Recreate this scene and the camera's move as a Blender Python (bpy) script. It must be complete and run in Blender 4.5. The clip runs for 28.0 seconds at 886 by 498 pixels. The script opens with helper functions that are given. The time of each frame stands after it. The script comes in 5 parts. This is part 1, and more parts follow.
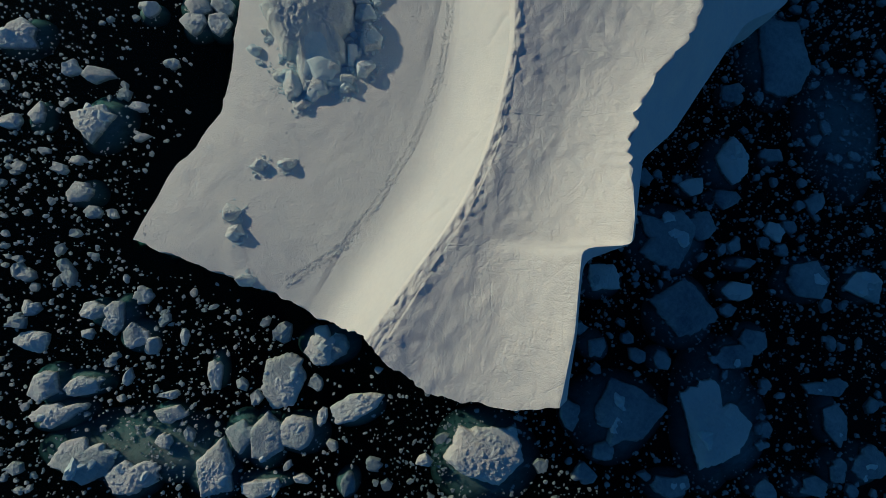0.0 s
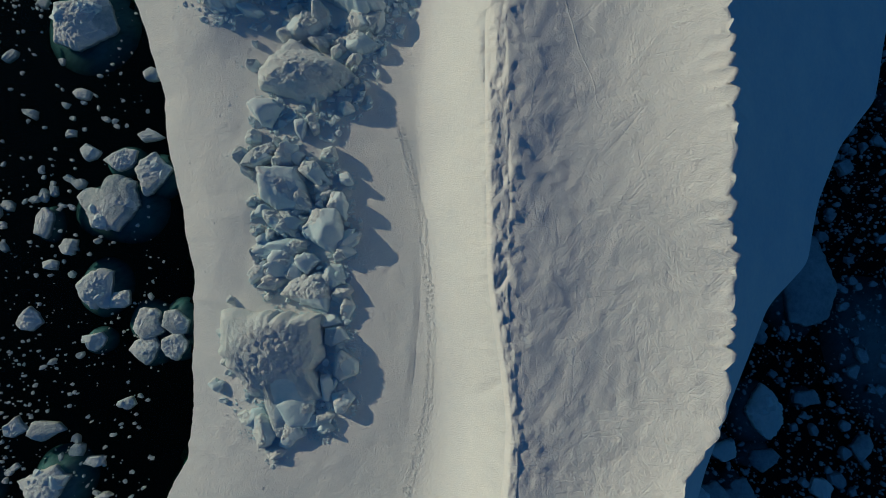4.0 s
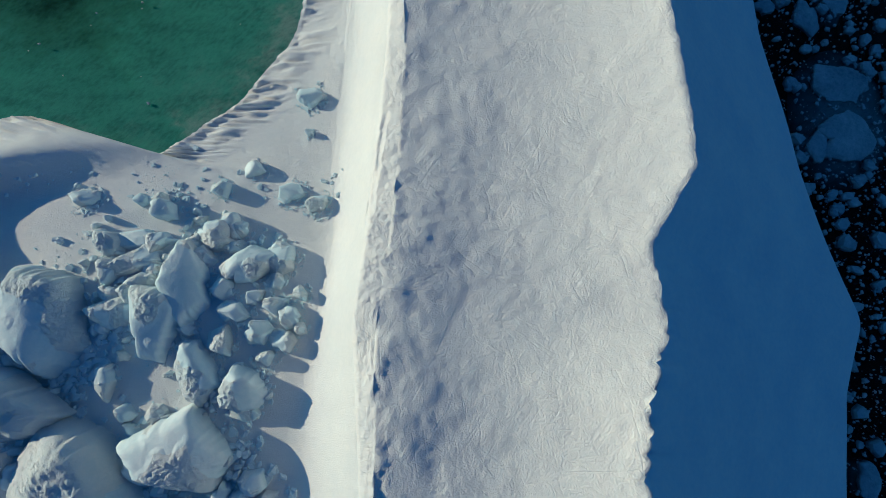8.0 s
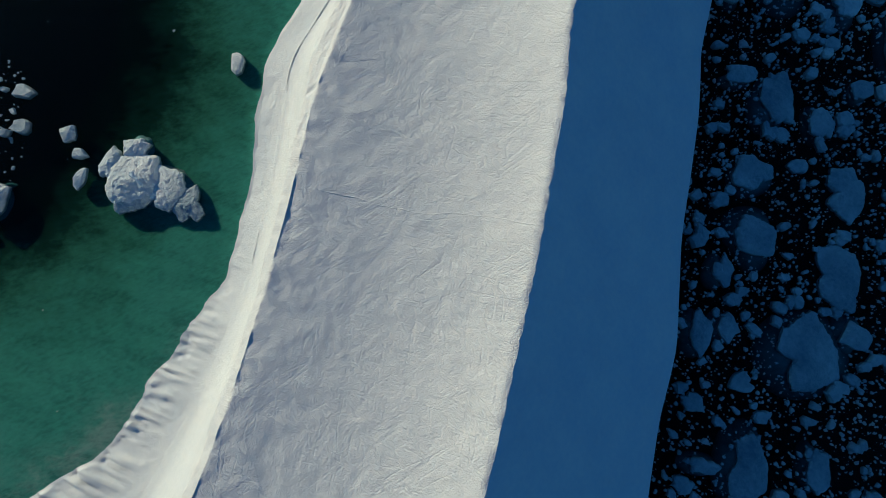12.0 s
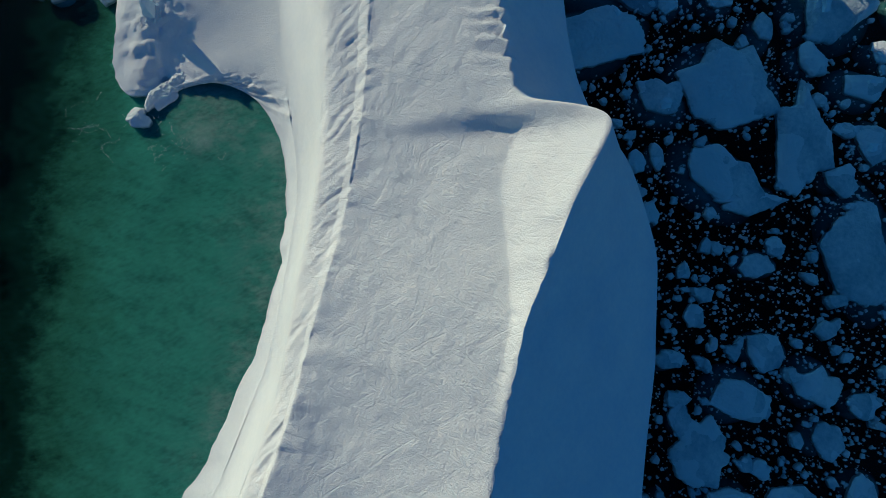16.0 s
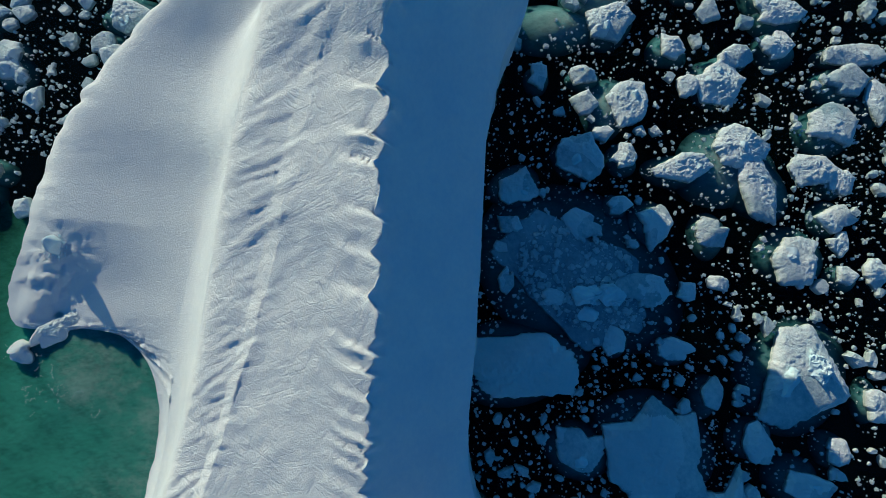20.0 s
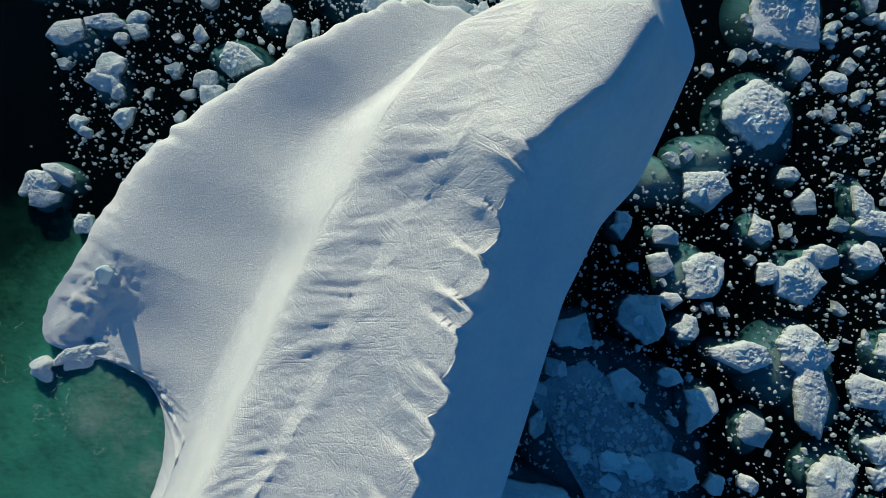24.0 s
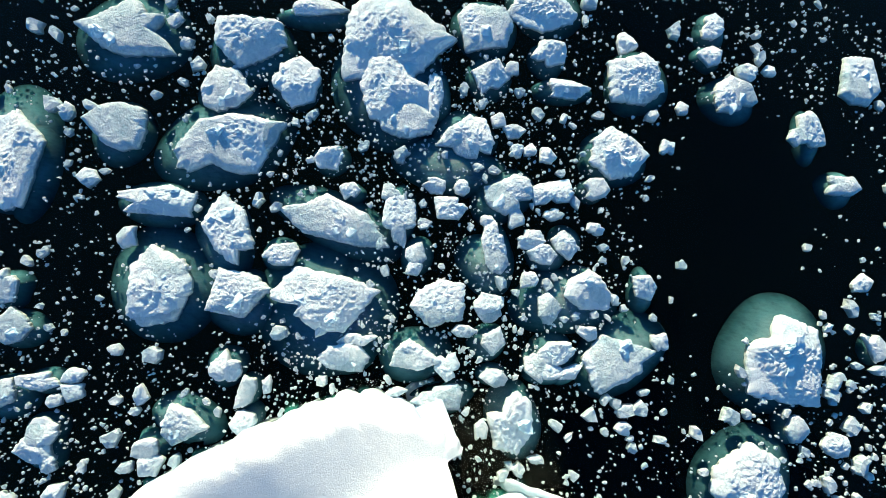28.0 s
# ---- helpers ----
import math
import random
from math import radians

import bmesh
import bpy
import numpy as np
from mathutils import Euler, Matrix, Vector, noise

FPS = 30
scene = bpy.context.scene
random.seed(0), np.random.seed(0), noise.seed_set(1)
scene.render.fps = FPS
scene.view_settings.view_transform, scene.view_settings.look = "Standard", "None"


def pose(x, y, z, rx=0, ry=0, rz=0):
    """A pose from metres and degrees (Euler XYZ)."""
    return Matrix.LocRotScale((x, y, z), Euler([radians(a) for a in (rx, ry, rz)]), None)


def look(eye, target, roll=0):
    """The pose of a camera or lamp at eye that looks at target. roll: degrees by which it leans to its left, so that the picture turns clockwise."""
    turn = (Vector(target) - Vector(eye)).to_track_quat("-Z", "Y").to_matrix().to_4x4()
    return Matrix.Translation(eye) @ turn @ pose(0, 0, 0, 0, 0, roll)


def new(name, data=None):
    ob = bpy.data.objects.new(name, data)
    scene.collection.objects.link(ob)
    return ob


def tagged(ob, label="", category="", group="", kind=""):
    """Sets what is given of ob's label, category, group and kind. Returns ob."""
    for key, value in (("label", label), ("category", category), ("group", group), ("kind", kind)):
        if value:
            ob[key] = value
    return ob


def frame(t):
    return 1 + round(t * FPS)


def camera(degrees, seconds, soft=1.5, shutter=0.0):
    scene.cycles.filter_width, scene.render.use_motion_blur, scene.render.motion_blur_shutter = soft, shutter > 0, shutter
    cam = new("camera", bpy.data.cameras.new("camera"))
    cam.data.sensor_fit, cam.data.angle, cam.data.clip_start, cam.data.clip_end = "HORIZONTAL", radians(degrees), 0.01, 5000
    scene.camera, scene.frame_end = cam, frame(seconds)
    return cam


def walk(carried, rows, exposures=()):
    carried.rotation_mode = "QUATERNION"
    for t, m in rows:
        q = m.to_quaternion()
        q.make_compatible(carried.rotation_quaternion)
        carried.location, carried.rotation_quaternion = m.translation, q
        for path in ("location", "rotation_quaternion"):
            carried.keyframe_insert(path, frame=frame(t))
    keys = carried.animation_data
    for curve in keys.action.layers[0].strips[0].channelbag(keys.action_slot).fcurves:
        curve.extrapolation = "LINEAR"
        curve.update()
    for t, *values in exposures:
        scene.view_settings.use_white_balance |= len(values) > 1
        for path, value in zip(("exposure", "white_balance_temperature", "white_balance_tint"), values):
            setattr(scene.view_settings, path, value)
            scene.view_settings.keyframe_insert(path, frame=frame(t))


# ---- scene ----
cam = camera(87.1, 28.0, 0.9)
PATH = [
    (0, (0.035, -0.482, 65.933), (0.017, -0.217, 63.95), 33.5),
    (0.5, (-1.453, 1.293, 65.67), (-1.468, 1.555, 63.688), 33.9),
    (1, (-3.623, 3.996, 65.436), (-3.632, 4.253, 63.452), 35.1),
    (1.5, (-6.187, 7.46, 65.233), (-6.192, 7.709, 63.248), 36.2),
    (2, (-9.245, 11.448, 64.921), (-9.247, 11.698, 62.936), 37.0),
    (2.5, (-12.544, 16.327, 64.667), (-12.545, 16.569, 62.682), 37.7),
    (4.5, (-24.754, 41.91, 62.712), (-24.78, 42.175, 60.73), 21.6),
    (5, (-27.16, 48.986, 62.367), (-27.188, 49.25, 60.385), 19.1),
    (5.5, (-29.381, 56.34, 62.053), (-29.412, 56.603, 60.07), 17.3),
    (6, (-31.368, 64.15, 61.752), (-31.404, 64.408, 59.769), 15.5),
    (6.5, (-33.185, 71.651, 61.591), (-33.23, 71.93, 59.611), 13.9),
    (7, (-34.973, 79.429, 61.454), (-35.02, 79.715, 59.476), 13.4),
    (7.5, (-37.028, 87.507, 62.163), (-37.054, 87.803, 60.186), 17.4),
    (8, (-39.014, 95.501, 62.549), (-39.024, 95.815, 60.573), 20.6),
    (8.5, (-40.749, 104.24, 62.777), (-40.751, 104.554, 60.802), 21.9),
    (9, (-42.361, 113.411, 63.023), (-42.36, 113.718, 61.046), 22.7),
    (9.5, (-43.958, 123.57, 63.358), (-43.954, 123.848, 61.377), 23.8),
    (10, (-45.899, 133.118, 63.325), (-45.893, 133.383, 61.343), 25.5),
    (10.5, (-47.378, 142.355, 63.078), (-47.4, 142.604, 61.094), 24.0),
    (11, (-49.628, 151.029, 62.927), (-49.688, 151.258, 60.941), 23.5),
    (11.5, (-52.072, 158.773, 62.857), (-52.157, 158.994, 60.871), 21.8),
    (12, (-55.713, 167.243, 62.871), (-55.805, 167.449, 60.884), 21.2),
    (12.5, (-59.826, 175.389, 62.752), (-59.92, 175.587, 60.764), 20.7),
    (14.5, (-78.1, 205.465, 61.691), (-78.251, 205.687, 59.71), 12.7),
    (15, (-84.197, 213.242, 61.575), (-84.335, 213.459, 59.592), 14.4),
    (15.5, (-90.239, 220.856, 61.457), (-90.371, 221.074, 59.473), 15.7),
    (16, (-96.362, 228.734, 61.394), (-96.49, 228.947, 59.409), 16.1),
    (16.5, (-102.474, 236.627, 61.47), (-102.602, 236.837, 59.485), 15.7),
    (17, (-108.837, 244.867, 61.574), (-108.96, 245.068, 59.588), 15.4),
    (17.5, (-114.811, 252.837, 61.789), (-114.94, 253.035, 59.803), 14.0),
    (18, (-119.055, 259.166, 62.089), (-119.193, 259.347, 60.102), 13.1),
    (18.5, (-121.187, 262.763, 62.011), (-121.341, 262.919, 60.023), 12.0),
    (19, (-121.593, 264.26, 61.619), (-121.747, 264.406, 59.63), 13.1),
    (19.5, (-121.333, 265.021, 61.281), (-121.489, 265.169, 59.292), 13.6),
    (20, (-121.354, 265.61, 61.184), (-121.51, 265.759, 59.196), 14.1),
    (20.5, (-121.481, 265.526, 61.075), (-121.647, 265.658, 59.086), 14.2),
    (22.5, (-124.902, 263.005, 61.398), (-125.095, 263.143, 59.412), 20.9),
    (23, (-128.172, 263.252, 61.307), (-128.366, 263.393, 59.322), 21.4),
    (23.5, (-132.36, 263.879, 61.326), (-132.554, 264.021, 59.341), 22.0),
    (24, (-137.318, 264.909, 61.264), (-137.512, 265.051, 59.279), 21.9),
    (24.5, (-143.103, 266.314, 61.22), (-143.293, 266.456, 59.235), 22.6),
    (25, (-149.401, 268.139, 61.183), (-149.588, 268.279, 59.197), 22.6),
    (25.5, (-156.04, 270.269, 61.141), (-156.225, 270.406, 59.155), 22.4),
    (26, (-163.008, 272.74, 61.156), (-163.189, 272.872, 59.168), 22.1),
    (26.5, (-169.615, 275.246, 61.203), (-169.801, 275.376, 59.216), 21.2),
    (27, (-175.995, 277.937, 61.284), (-176.167, 278.059, 59.295), 21.5),
    (27.5, (-180.815, 280.19, 61.255), (-181.0, 280.312, 59.267), 20.2),
    (28, (-183.556, 281.726, 61.291), (-183.747, 281.85, 59.304), 20.1),
]
SKY_TINT, SKY_POWER, SUN_POWER = (0.18, 0.79, 1.5, 1), 0.084, 4.95
EXPOSURES = [
    (0, -1.22, 6950, 11), (5, -1.17, 6700, 10), (8, -0.52, 6350, 8), (9.5, -0.46, 6650, 8), (11, -0.57, 6680, 9), (12, -0.6, 6550, 9), (17, -0.58, 6300, 7), (17.4, -0.43, 6300, 7), (18, 0.06, 6200, 6), (19, 0.0, 6150, 5), (20, -0.3, 6150, 5), (25, -0.32, 6600, 8),
    (26, 0.1, 6700, 8), (27, 0.42, 6700, 8), (28, 0.86, 6750, 8),
]
walk(cam, [(t, look(eye, target, roll)) for t, eye, target, roll in PATH], EXPOSURES)

# ---- light ----
SUN_FROM, SUN_HIGH = 183.2, 13.0
world = bpy.data.worlds.new("sky")
scene.world = world
world.use_nodes = True
wn, wl = world.node_tree.nodes, world.node_tree.links
sky = wn.new("ShaderNodeTexSky")
sky.sky_type, sky.sun_disc = "NISHITA", False
sky.sun_elevation, sky.sun_rotation = radians(SUN_HIGH), radians(90 - SUN_FROM)
tint = wn.new("ShaderNodeMix")
tint.data_type, tint.blend_type = "RGBA", "MULTIPLY"
tint.inputs["Factor"].default_value = 1.0
tint.inputs["B"].default_value = SKY_TINT
wl.new(sky.outputs["Color"], tint.inputs["A"])
wl.new(tint.outputs["Result"], wn["Background"].inputs["Color"])
wn["Background"].inputs["Strength"].default_value = SKY_POWER
sun_data = bpy.data.lights.new("sun", "SUN")
sun_data.energy, sun_data.angle, sun_data.color = SUN_POWER, radians(0.55), (1.0, 0.885, 0.63)
sun = new("sun", sun_data)
_a, _h = radians(SUN_FROM), radians(SUN_HIGH)
sun.matrix_world = look(200 * Vector((math.cos(_a) * math.cos(_h), math.sin(_a) * math.cos(_h), math.sin(_h))), (0, 0, 0))


# ---- materials ----
def material(name):
    m = bpy.data.materials.new(name)
    m.use_nodes = True
    return m, m.node_tree.nodes, m.node_tree.links, m.node_tree.nodes["Principled BSDF"]


def math_node(nodes, links, op, a, b):
    n = nodes.new("ShaderNodeMath")
    n.operation = op
    for slot, v in zip(n.inputs, (a, b)):
        if isinstance(v, (int, float)):
            slot.default_value = v
        else:
            links.new(v, slot)
    return n.outputs[0]


def noise_node(nodes, links, scale, detail=4.0, rough=0.55, stretch=None):
    n = nodes.new("ShaderNodeTexNoise")
    n.inputs["Scale"].default_value, n.inputs["Detail"].default_value, n.inputs["Roughness"].default_value = scale, detail, rough
    geo = nodes.new("ShaderNodeNewGeometry")
    if stretch:
        mp = nodes.new("ShaderNodeMapping")
        mp.inputs["Scale"].default_value = stretch[:3]
        turned = nodes.new("ShaderNodeMapping")
        turned.inputs["Rotation"].default_value = (0, 0, radians(stretch[3]))
        links.new(geo.outputs["Position"], turned.inputs["Vector"])
        links.new(turned.outputs["Vector"], mp.inputs["Vector"])
        links.new(mp.outputs["Vector"], n.inputs["Vector"])
    else:
        links.new(geo.outputs["Position"], n.inputs["Vector"])
    return n.outputs["Fac"]


def ramp_node(nodes, links, fac, stops):
    r = nodes.new("ShaderNodeValToRGB")
    while len(r.color_ramp.elements) < len(stops):
        r.color_ramp.elements.new(0.5)
    for e, (p, c) in zip(r.color_ramp.elements, stops):
        e.position, e.color = p, (*c, 1)
    links.new(fac, r.inputs["Fac"])
    return r.outputs["Color"]


def snow(name, dark, light, relief, cracks=0.0, rough=0.75, spread=0.25, fine=0.45, coarse=0.9, grain=4.5):
    """Packed snow and glacier ice: blotches at 6 m and 0.6 m, grain relief, and a net of hairline cracks where asked for."""
    m, n, l, p = material(name)
    big = noise_node(n, l, 0.16, 5)
    small = noise_node(n, l, 1.6, 6, 0.65)
    f = math_node(n, l, "ADD", math_node(n, l, "MULTIPLY", big, 0.6), math_node(n, l, "MULTIPLY", small, 0.4))
    l.new(ramp_node(n, l, f, ((0.5 - spread, dark), (0.5 + spread, light))), p.inputs["Base Color"])
    p.inputs["Roughness"].default_value = rough
    p.inputs["Specular IOR Level"].default_value = 0.3
    h = math_node(n, l, "ADD", math_node(n, l, "MULTIPLY", noise_node(n, l, coarse, 8, 0.62), relief),
                  math_node(n, l, "MULTIPLY", noise_node(n, l, grain, 5, 0.65), relief * fine))
    if cracks:
        for k, (scale, thin, turn) in enumerate(((0.55, 0.10, 12), (0.6, 0.13, 58), (0.7, 0.12, 100), (0.5, 0.16, 145), (0.45, 0.3, 78))):
            f = noise_node(n, l, scale, 2.5, 0.55, (1.0, thin, 0.05, turn + 0.01 * k))
            edge = n.new("ShaderNodeMapRange")
            edge.inputs["From Min"].default_value, edge.inputs["From Max"].default_value = 0.0, 0.022
            l.new(math_node(n, l, "ABSOLUTE", math_node(n, l, "SUBTRACT", f, 0.47 + 0.02 * k), 0.0), edge.inputs["Value"])
            patch = n.new("ShaderNodeMapRange")
            patch.inputs["From Min"].default_value, patch.inputs["From Max"].default_value = 0.42, 0.62
            l.new(noise_node(n, l, 0.21 + 0.03 * k, 3), patch.inputs["Value"])
            h = math_node(n, l, "ADD", h, math_node(n, l, "MULTIPLY", math_node(n, l, "MULTIPLY", edge.outputs["Result"], patch.outputs["Result"]), cracks))
    b = n.new("ShaderNodeBump")
    b.inputs["Strength"].default_value, b.inputs["Distance"].default_value = 1.0, 1.0
    l.new(h, b.inputs["Height"])
    l.new(b.outputs["Normal"], p.inputs["Normal"])
    return m


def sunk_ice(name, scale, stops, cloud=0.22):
    """Ice under the water: the light that green-blue water swallows with depth is put into its colour."""
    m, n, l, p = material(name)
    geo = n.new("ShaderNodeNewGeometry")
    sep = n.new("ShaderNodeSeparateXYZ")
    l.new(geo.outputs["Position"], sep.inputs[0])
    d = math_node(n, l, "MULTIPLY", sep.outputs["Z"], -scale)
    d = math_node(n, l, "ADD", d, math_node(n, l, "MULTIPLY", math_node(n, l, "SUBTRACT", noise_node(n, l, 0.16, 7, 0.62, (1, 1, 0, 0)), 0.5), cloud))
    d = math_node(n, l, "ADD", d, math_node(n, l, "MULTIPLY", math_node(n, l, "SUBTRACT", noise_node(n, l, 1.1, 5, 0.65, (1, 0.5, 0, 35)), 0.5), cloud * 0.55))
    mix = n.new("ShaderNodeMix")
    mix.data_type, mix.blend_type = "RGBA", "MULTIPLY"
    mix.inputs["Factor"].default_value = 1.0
    # lighter streaks of the rippled water are put into the ice colour too
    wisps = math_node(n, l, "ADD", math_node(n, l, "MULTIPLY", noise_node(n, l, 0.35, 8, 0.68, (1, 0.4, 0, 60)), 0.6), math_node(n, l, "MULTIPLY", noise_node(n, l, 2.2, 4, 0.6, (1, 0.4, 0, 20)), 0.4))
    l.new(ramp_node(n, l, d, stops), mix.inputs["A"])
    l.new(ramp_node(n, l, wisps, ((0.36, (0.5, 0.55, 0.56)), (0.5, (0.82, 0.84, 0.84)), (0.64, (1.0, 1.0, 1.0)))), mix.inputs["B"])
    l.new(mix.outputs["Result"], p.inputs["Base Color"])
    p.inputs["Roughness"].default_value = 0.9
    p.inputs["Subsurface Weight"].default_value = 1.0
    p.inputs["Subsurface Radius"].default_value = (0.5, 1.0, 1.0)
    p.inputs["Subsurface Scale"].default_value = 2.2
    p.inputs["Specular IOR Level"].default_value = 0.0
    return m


def sea():
    m, n, l, p = material("sea_water")
    out = n["Material Output"]
    n.remove(p)
    clear = n.new("ShaderNodeBsdfTransparent")
    clear.inputs["Color"].default_value = (0.86, 0.95, 0.94, 1)
    gloss = n.new("ShaderNodeBsdfGlossy")
    gloss.inputs["Roughness"].default_value = 0.12
    gloss.inputs["Color"].default_value = (0.6, 0.55, 0.45, 1)
    fres = n.new("ShaderNodeFresnel")
    fres.inputs["IOR"].default_value = 1.33
    b = n.new("ShaderNodeBump")
    b.inputs["Strength"].default_value, b.inputs["Distance"].default_value = 0.35, 0.25
    l.new(noise_node(n, l, 0.9, 5, 0.55, (1, 0.45, 1, 30)), b.inputs["Height"])
    for s in (gloss, fres):
        l.new(b.outputs["Normal"], s.inputs["Normal"])
    mix = n.new("ShaderNodeMixShader")
    l.new(fres.outputs[0], mix.inputs[0])
    l.new(clear.outputs[0], mix.inputs[1])
    l.new(gloss.outputs[0], mix.inputs[2])
    l.new(mix.outputs[0], out.inputs["Surface"])
    return m


def deep():
    m, n, l, p = material("deep_sea")
    l.new(ramp_node(n, l, noise_node(n, l, 0.03, 3), ((0.3, (0.0006, 0.0016, 0.002)), (0.7, (0.001, 0.003, 0.003)))), p.inputs["Base Color"])
    p.inputs["Roughness"].default_value = 1.0
    p.inputs["Specular IOR Level"].default_value = 0.0
    return m


SNOW_SHELF = snow("granular_snow", (0.70, 0.74, 0.77), (0.84, 0.85, 0.84), 0.09, fine=1.3, coarse=1.4, grain=7.0)
SNOW_SLAB = snow("wind_packed_snow", (0.71, 0.735, 0.76), (0.86, 0.86, 0.845), 0.1, 0.028, fine=1.1, coarse=1.1, grain=6.5)
SNOW_LEE = snow("smooth_ice_face", (0.60, 0.70, 0.80), (0.84, 0.85, 0.86), 0.05, spread=0.2)
ICE_CLIFF = snow("broken_ice", (0.45, 0.62, 0.70), (0.75, 0.80, 0.83), 0.25)
ICE_FLOE = snow("floe_ice", (0.32, 0.48, 0.54), (0.80, 0.84, 0.84), 0.6, 0.0, 0.6, 0.13)
# two darker copies of the floe ice, with the iceberg's shade put into the colour
ICE_THIN_SHADED = snow("thin_shaded_ice", (0.10, 0.19, 0.25), (0.42, 0.52, 0.56), 0.3, 0.0, 0.45, 0.16)
ICE_SHADED = snow("shaded_floe_ice", (0.15, 0.26, 0.33), (0.50, 0.60, 0.64), 0.4, 0.0, 0.5, 0.16)
ICE_BLOCK = snow("calved_ice", (0.46, 0.68, 0.75), (0.78, 0.85, 0.87), 0.07, 0.0, 0.55, 0.22, 0.5, 0.7, 5.0)
ICE_CRUST = snow("crusted_ice", (0.62, 0.77, 0.81), (0.88, 0.89, 0.89), 0.26, 0.0, 0.75, 0.2, 0.7, 2.4, 8.0)
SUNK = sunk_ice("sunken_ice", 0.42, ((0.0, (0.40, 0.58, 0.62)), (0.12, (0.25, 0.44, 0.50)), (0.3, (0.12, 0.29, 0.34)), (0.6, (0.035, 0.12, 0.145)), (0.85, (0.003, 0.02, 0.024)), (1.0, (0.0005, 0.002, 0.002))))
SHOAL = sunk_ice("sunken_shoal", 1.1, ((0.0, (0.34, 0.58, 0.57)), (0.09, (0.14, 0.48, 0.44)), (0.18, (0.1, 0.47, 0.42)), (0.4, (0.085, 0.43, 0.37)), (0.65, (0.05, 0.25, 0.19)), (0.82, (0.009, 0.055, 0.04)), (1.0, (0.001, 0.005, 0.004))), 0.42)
SEA = sea()
DEEP = deep()


# ---- mesh helpers ----
def mesh_object(name, verts, faces, mat, parent=None, label="", smooth=True):
    me = bpy.data.meshes.new(name)
    me.from_pydata(verts.tolist() if isinstance(verts, np.ndarray) else verts, [], faces.tolist() if isinstance(faces, np.ndarray) else faces)
    me.materials.append(mat)
    if smooth:
        me.polygons.foreach_set("use_smooth", [True] * len(me.polygons))
    me.update()
    ob = new(name, me)
    if parent:
        ob.parent = parent
    if label:
        ob["label"] = label
    return ob


def grid_faces(nu, nv, close=False):
    i, j = np.meshgrid(np.arange(nu if close else nu - 1), np.arange(nv - 1), indexing="ij")
    a = i * nv + j
    b = ((i + 1) % nu) * nv + j
    return np.stack([a, b, b + 1, a + 1], -1).reshape(-1, 4)


_lattice = np.random.RandomState(7).rand(256, 256)


def wobble(x, y, size, seed=0, octaves=3, gain=0.5):
    """Smooth noise from -1 to 1 with features of that size in metres."""
    total, amp, norm = 0.0, 1.0, 0.0
    for o in range(octaves):
        px, py = x / size * 2 ** o + seed * 17.3 + o * 31.7, y / size * 2 ** o + seed * 9.1 + o * 11.9
        ix, iy = np.floor(px).astype(int), np.floor(py).astype(int)
        fx, fy = px - ix, py - iy
        fx, fy = fx * fx * (3 - 2 * fx), fy * fy * (3 - 2 * fy)
        g = lambda a, b: _lattice[a % 256, b % 256]
        v = (g(ix, iy) * (1 - fx) + g(ix + 1, iy) * fx) * (1 - fy) + (g(ix, iy + 1) * (1 - fx) + g(ix + 1, iy + 1) * fx) * fy
        total, norm, amp = total + (2 * v - 1) * amp, norm + amp, amp * gain
    return total / norm


def swell(u, a, b, soft):
    """1 between a and b, easing to 0 over soft on either side."""
    return np.clip((u - a) / soft + 0.5, 0, 1) * np.clip((b - u) / soft + 0.5, 0, 1)


# ---- plan of the iceberg: six lines along it, each (way along, x, y, z) ----
SHORE_S = [
    (0, -33.9, -16, 1.8), (5.3, -36.4, -6.6, 1.2), (12.5, -36.6, -0.6, 1.2), (20.6, -37.1, 5.3, 1.2),
    (33.6, -40.3, 11.2, 1.2), (42.1, -44.8, 17.5, 1.2), (48.6, -47.6, 22.3, 1.2), (60.2, -55, 30.2, 1.2),
    (69.7, -61.3, 36.6, 1.2), (76.4, -66.1, 42.5, 1.2), (84.6, -75.6, 50.9, 1.2), (94.5, -90, 59.6, 1.2),
    (102.1, -100.2, 69, 1.2), (115, -116.3, 81.9, 0.8), (121, -99, 101, 0.2), (127.5, -80, 101.4, 0.2),
    (141.8, -72.8, 113.9, 0.2), (152.9, -70.2, 126.2, 0.2), (165.3, -73.4, 137.3, 0.2), (179.4, -76.1, 150.7, 0.2),
    (193.5, -83.3, 161.3, 0.2),
]
SHORE_N = [
    (201.7, -88.9, 167.8, 0.2), (209, -94, 173.8, 0.2), (218.1, -97.7, 183.5, 0.2), (228.9, -100.4, 194.7, 0.2),
    (245.2, -106.6, 208.5, 0.2), (257.8, -112.7, 217.7, 0.2), (268.6, -118.4, 223.8, 0.2), (276.7, -122.7, 227.5, 0.2),
    (280, -126.4, 229.4, 0.2), (283.5, -132.2, 230.9, 0.2), (286, -137, 229.3, 0.2), (288.5, -139.9, 226.1, 0.2),
    (290.5, -141.5, 222.7, 0.2), (292.4, -142.8, 219.7, 0.25), (294, -144.9, 217.6, 0.3), (296, -150.1, 220.8, 0.5),
    (299, -152.7, 223.5, 0.8), (303.8, -156.6, 226.7, 1), (312.5, -163.4, 233.6, 1.2),
    (322.3, -169.9, 245.3, 1.5), (324.4, -170.4, 250.6, 2.6), (332.7, -174, 263.9, 5), (339.1, -173.7, 272, 7),
    (346, -169.8, 278.6, 7), (352, -166.4, 282.0, 7),
]
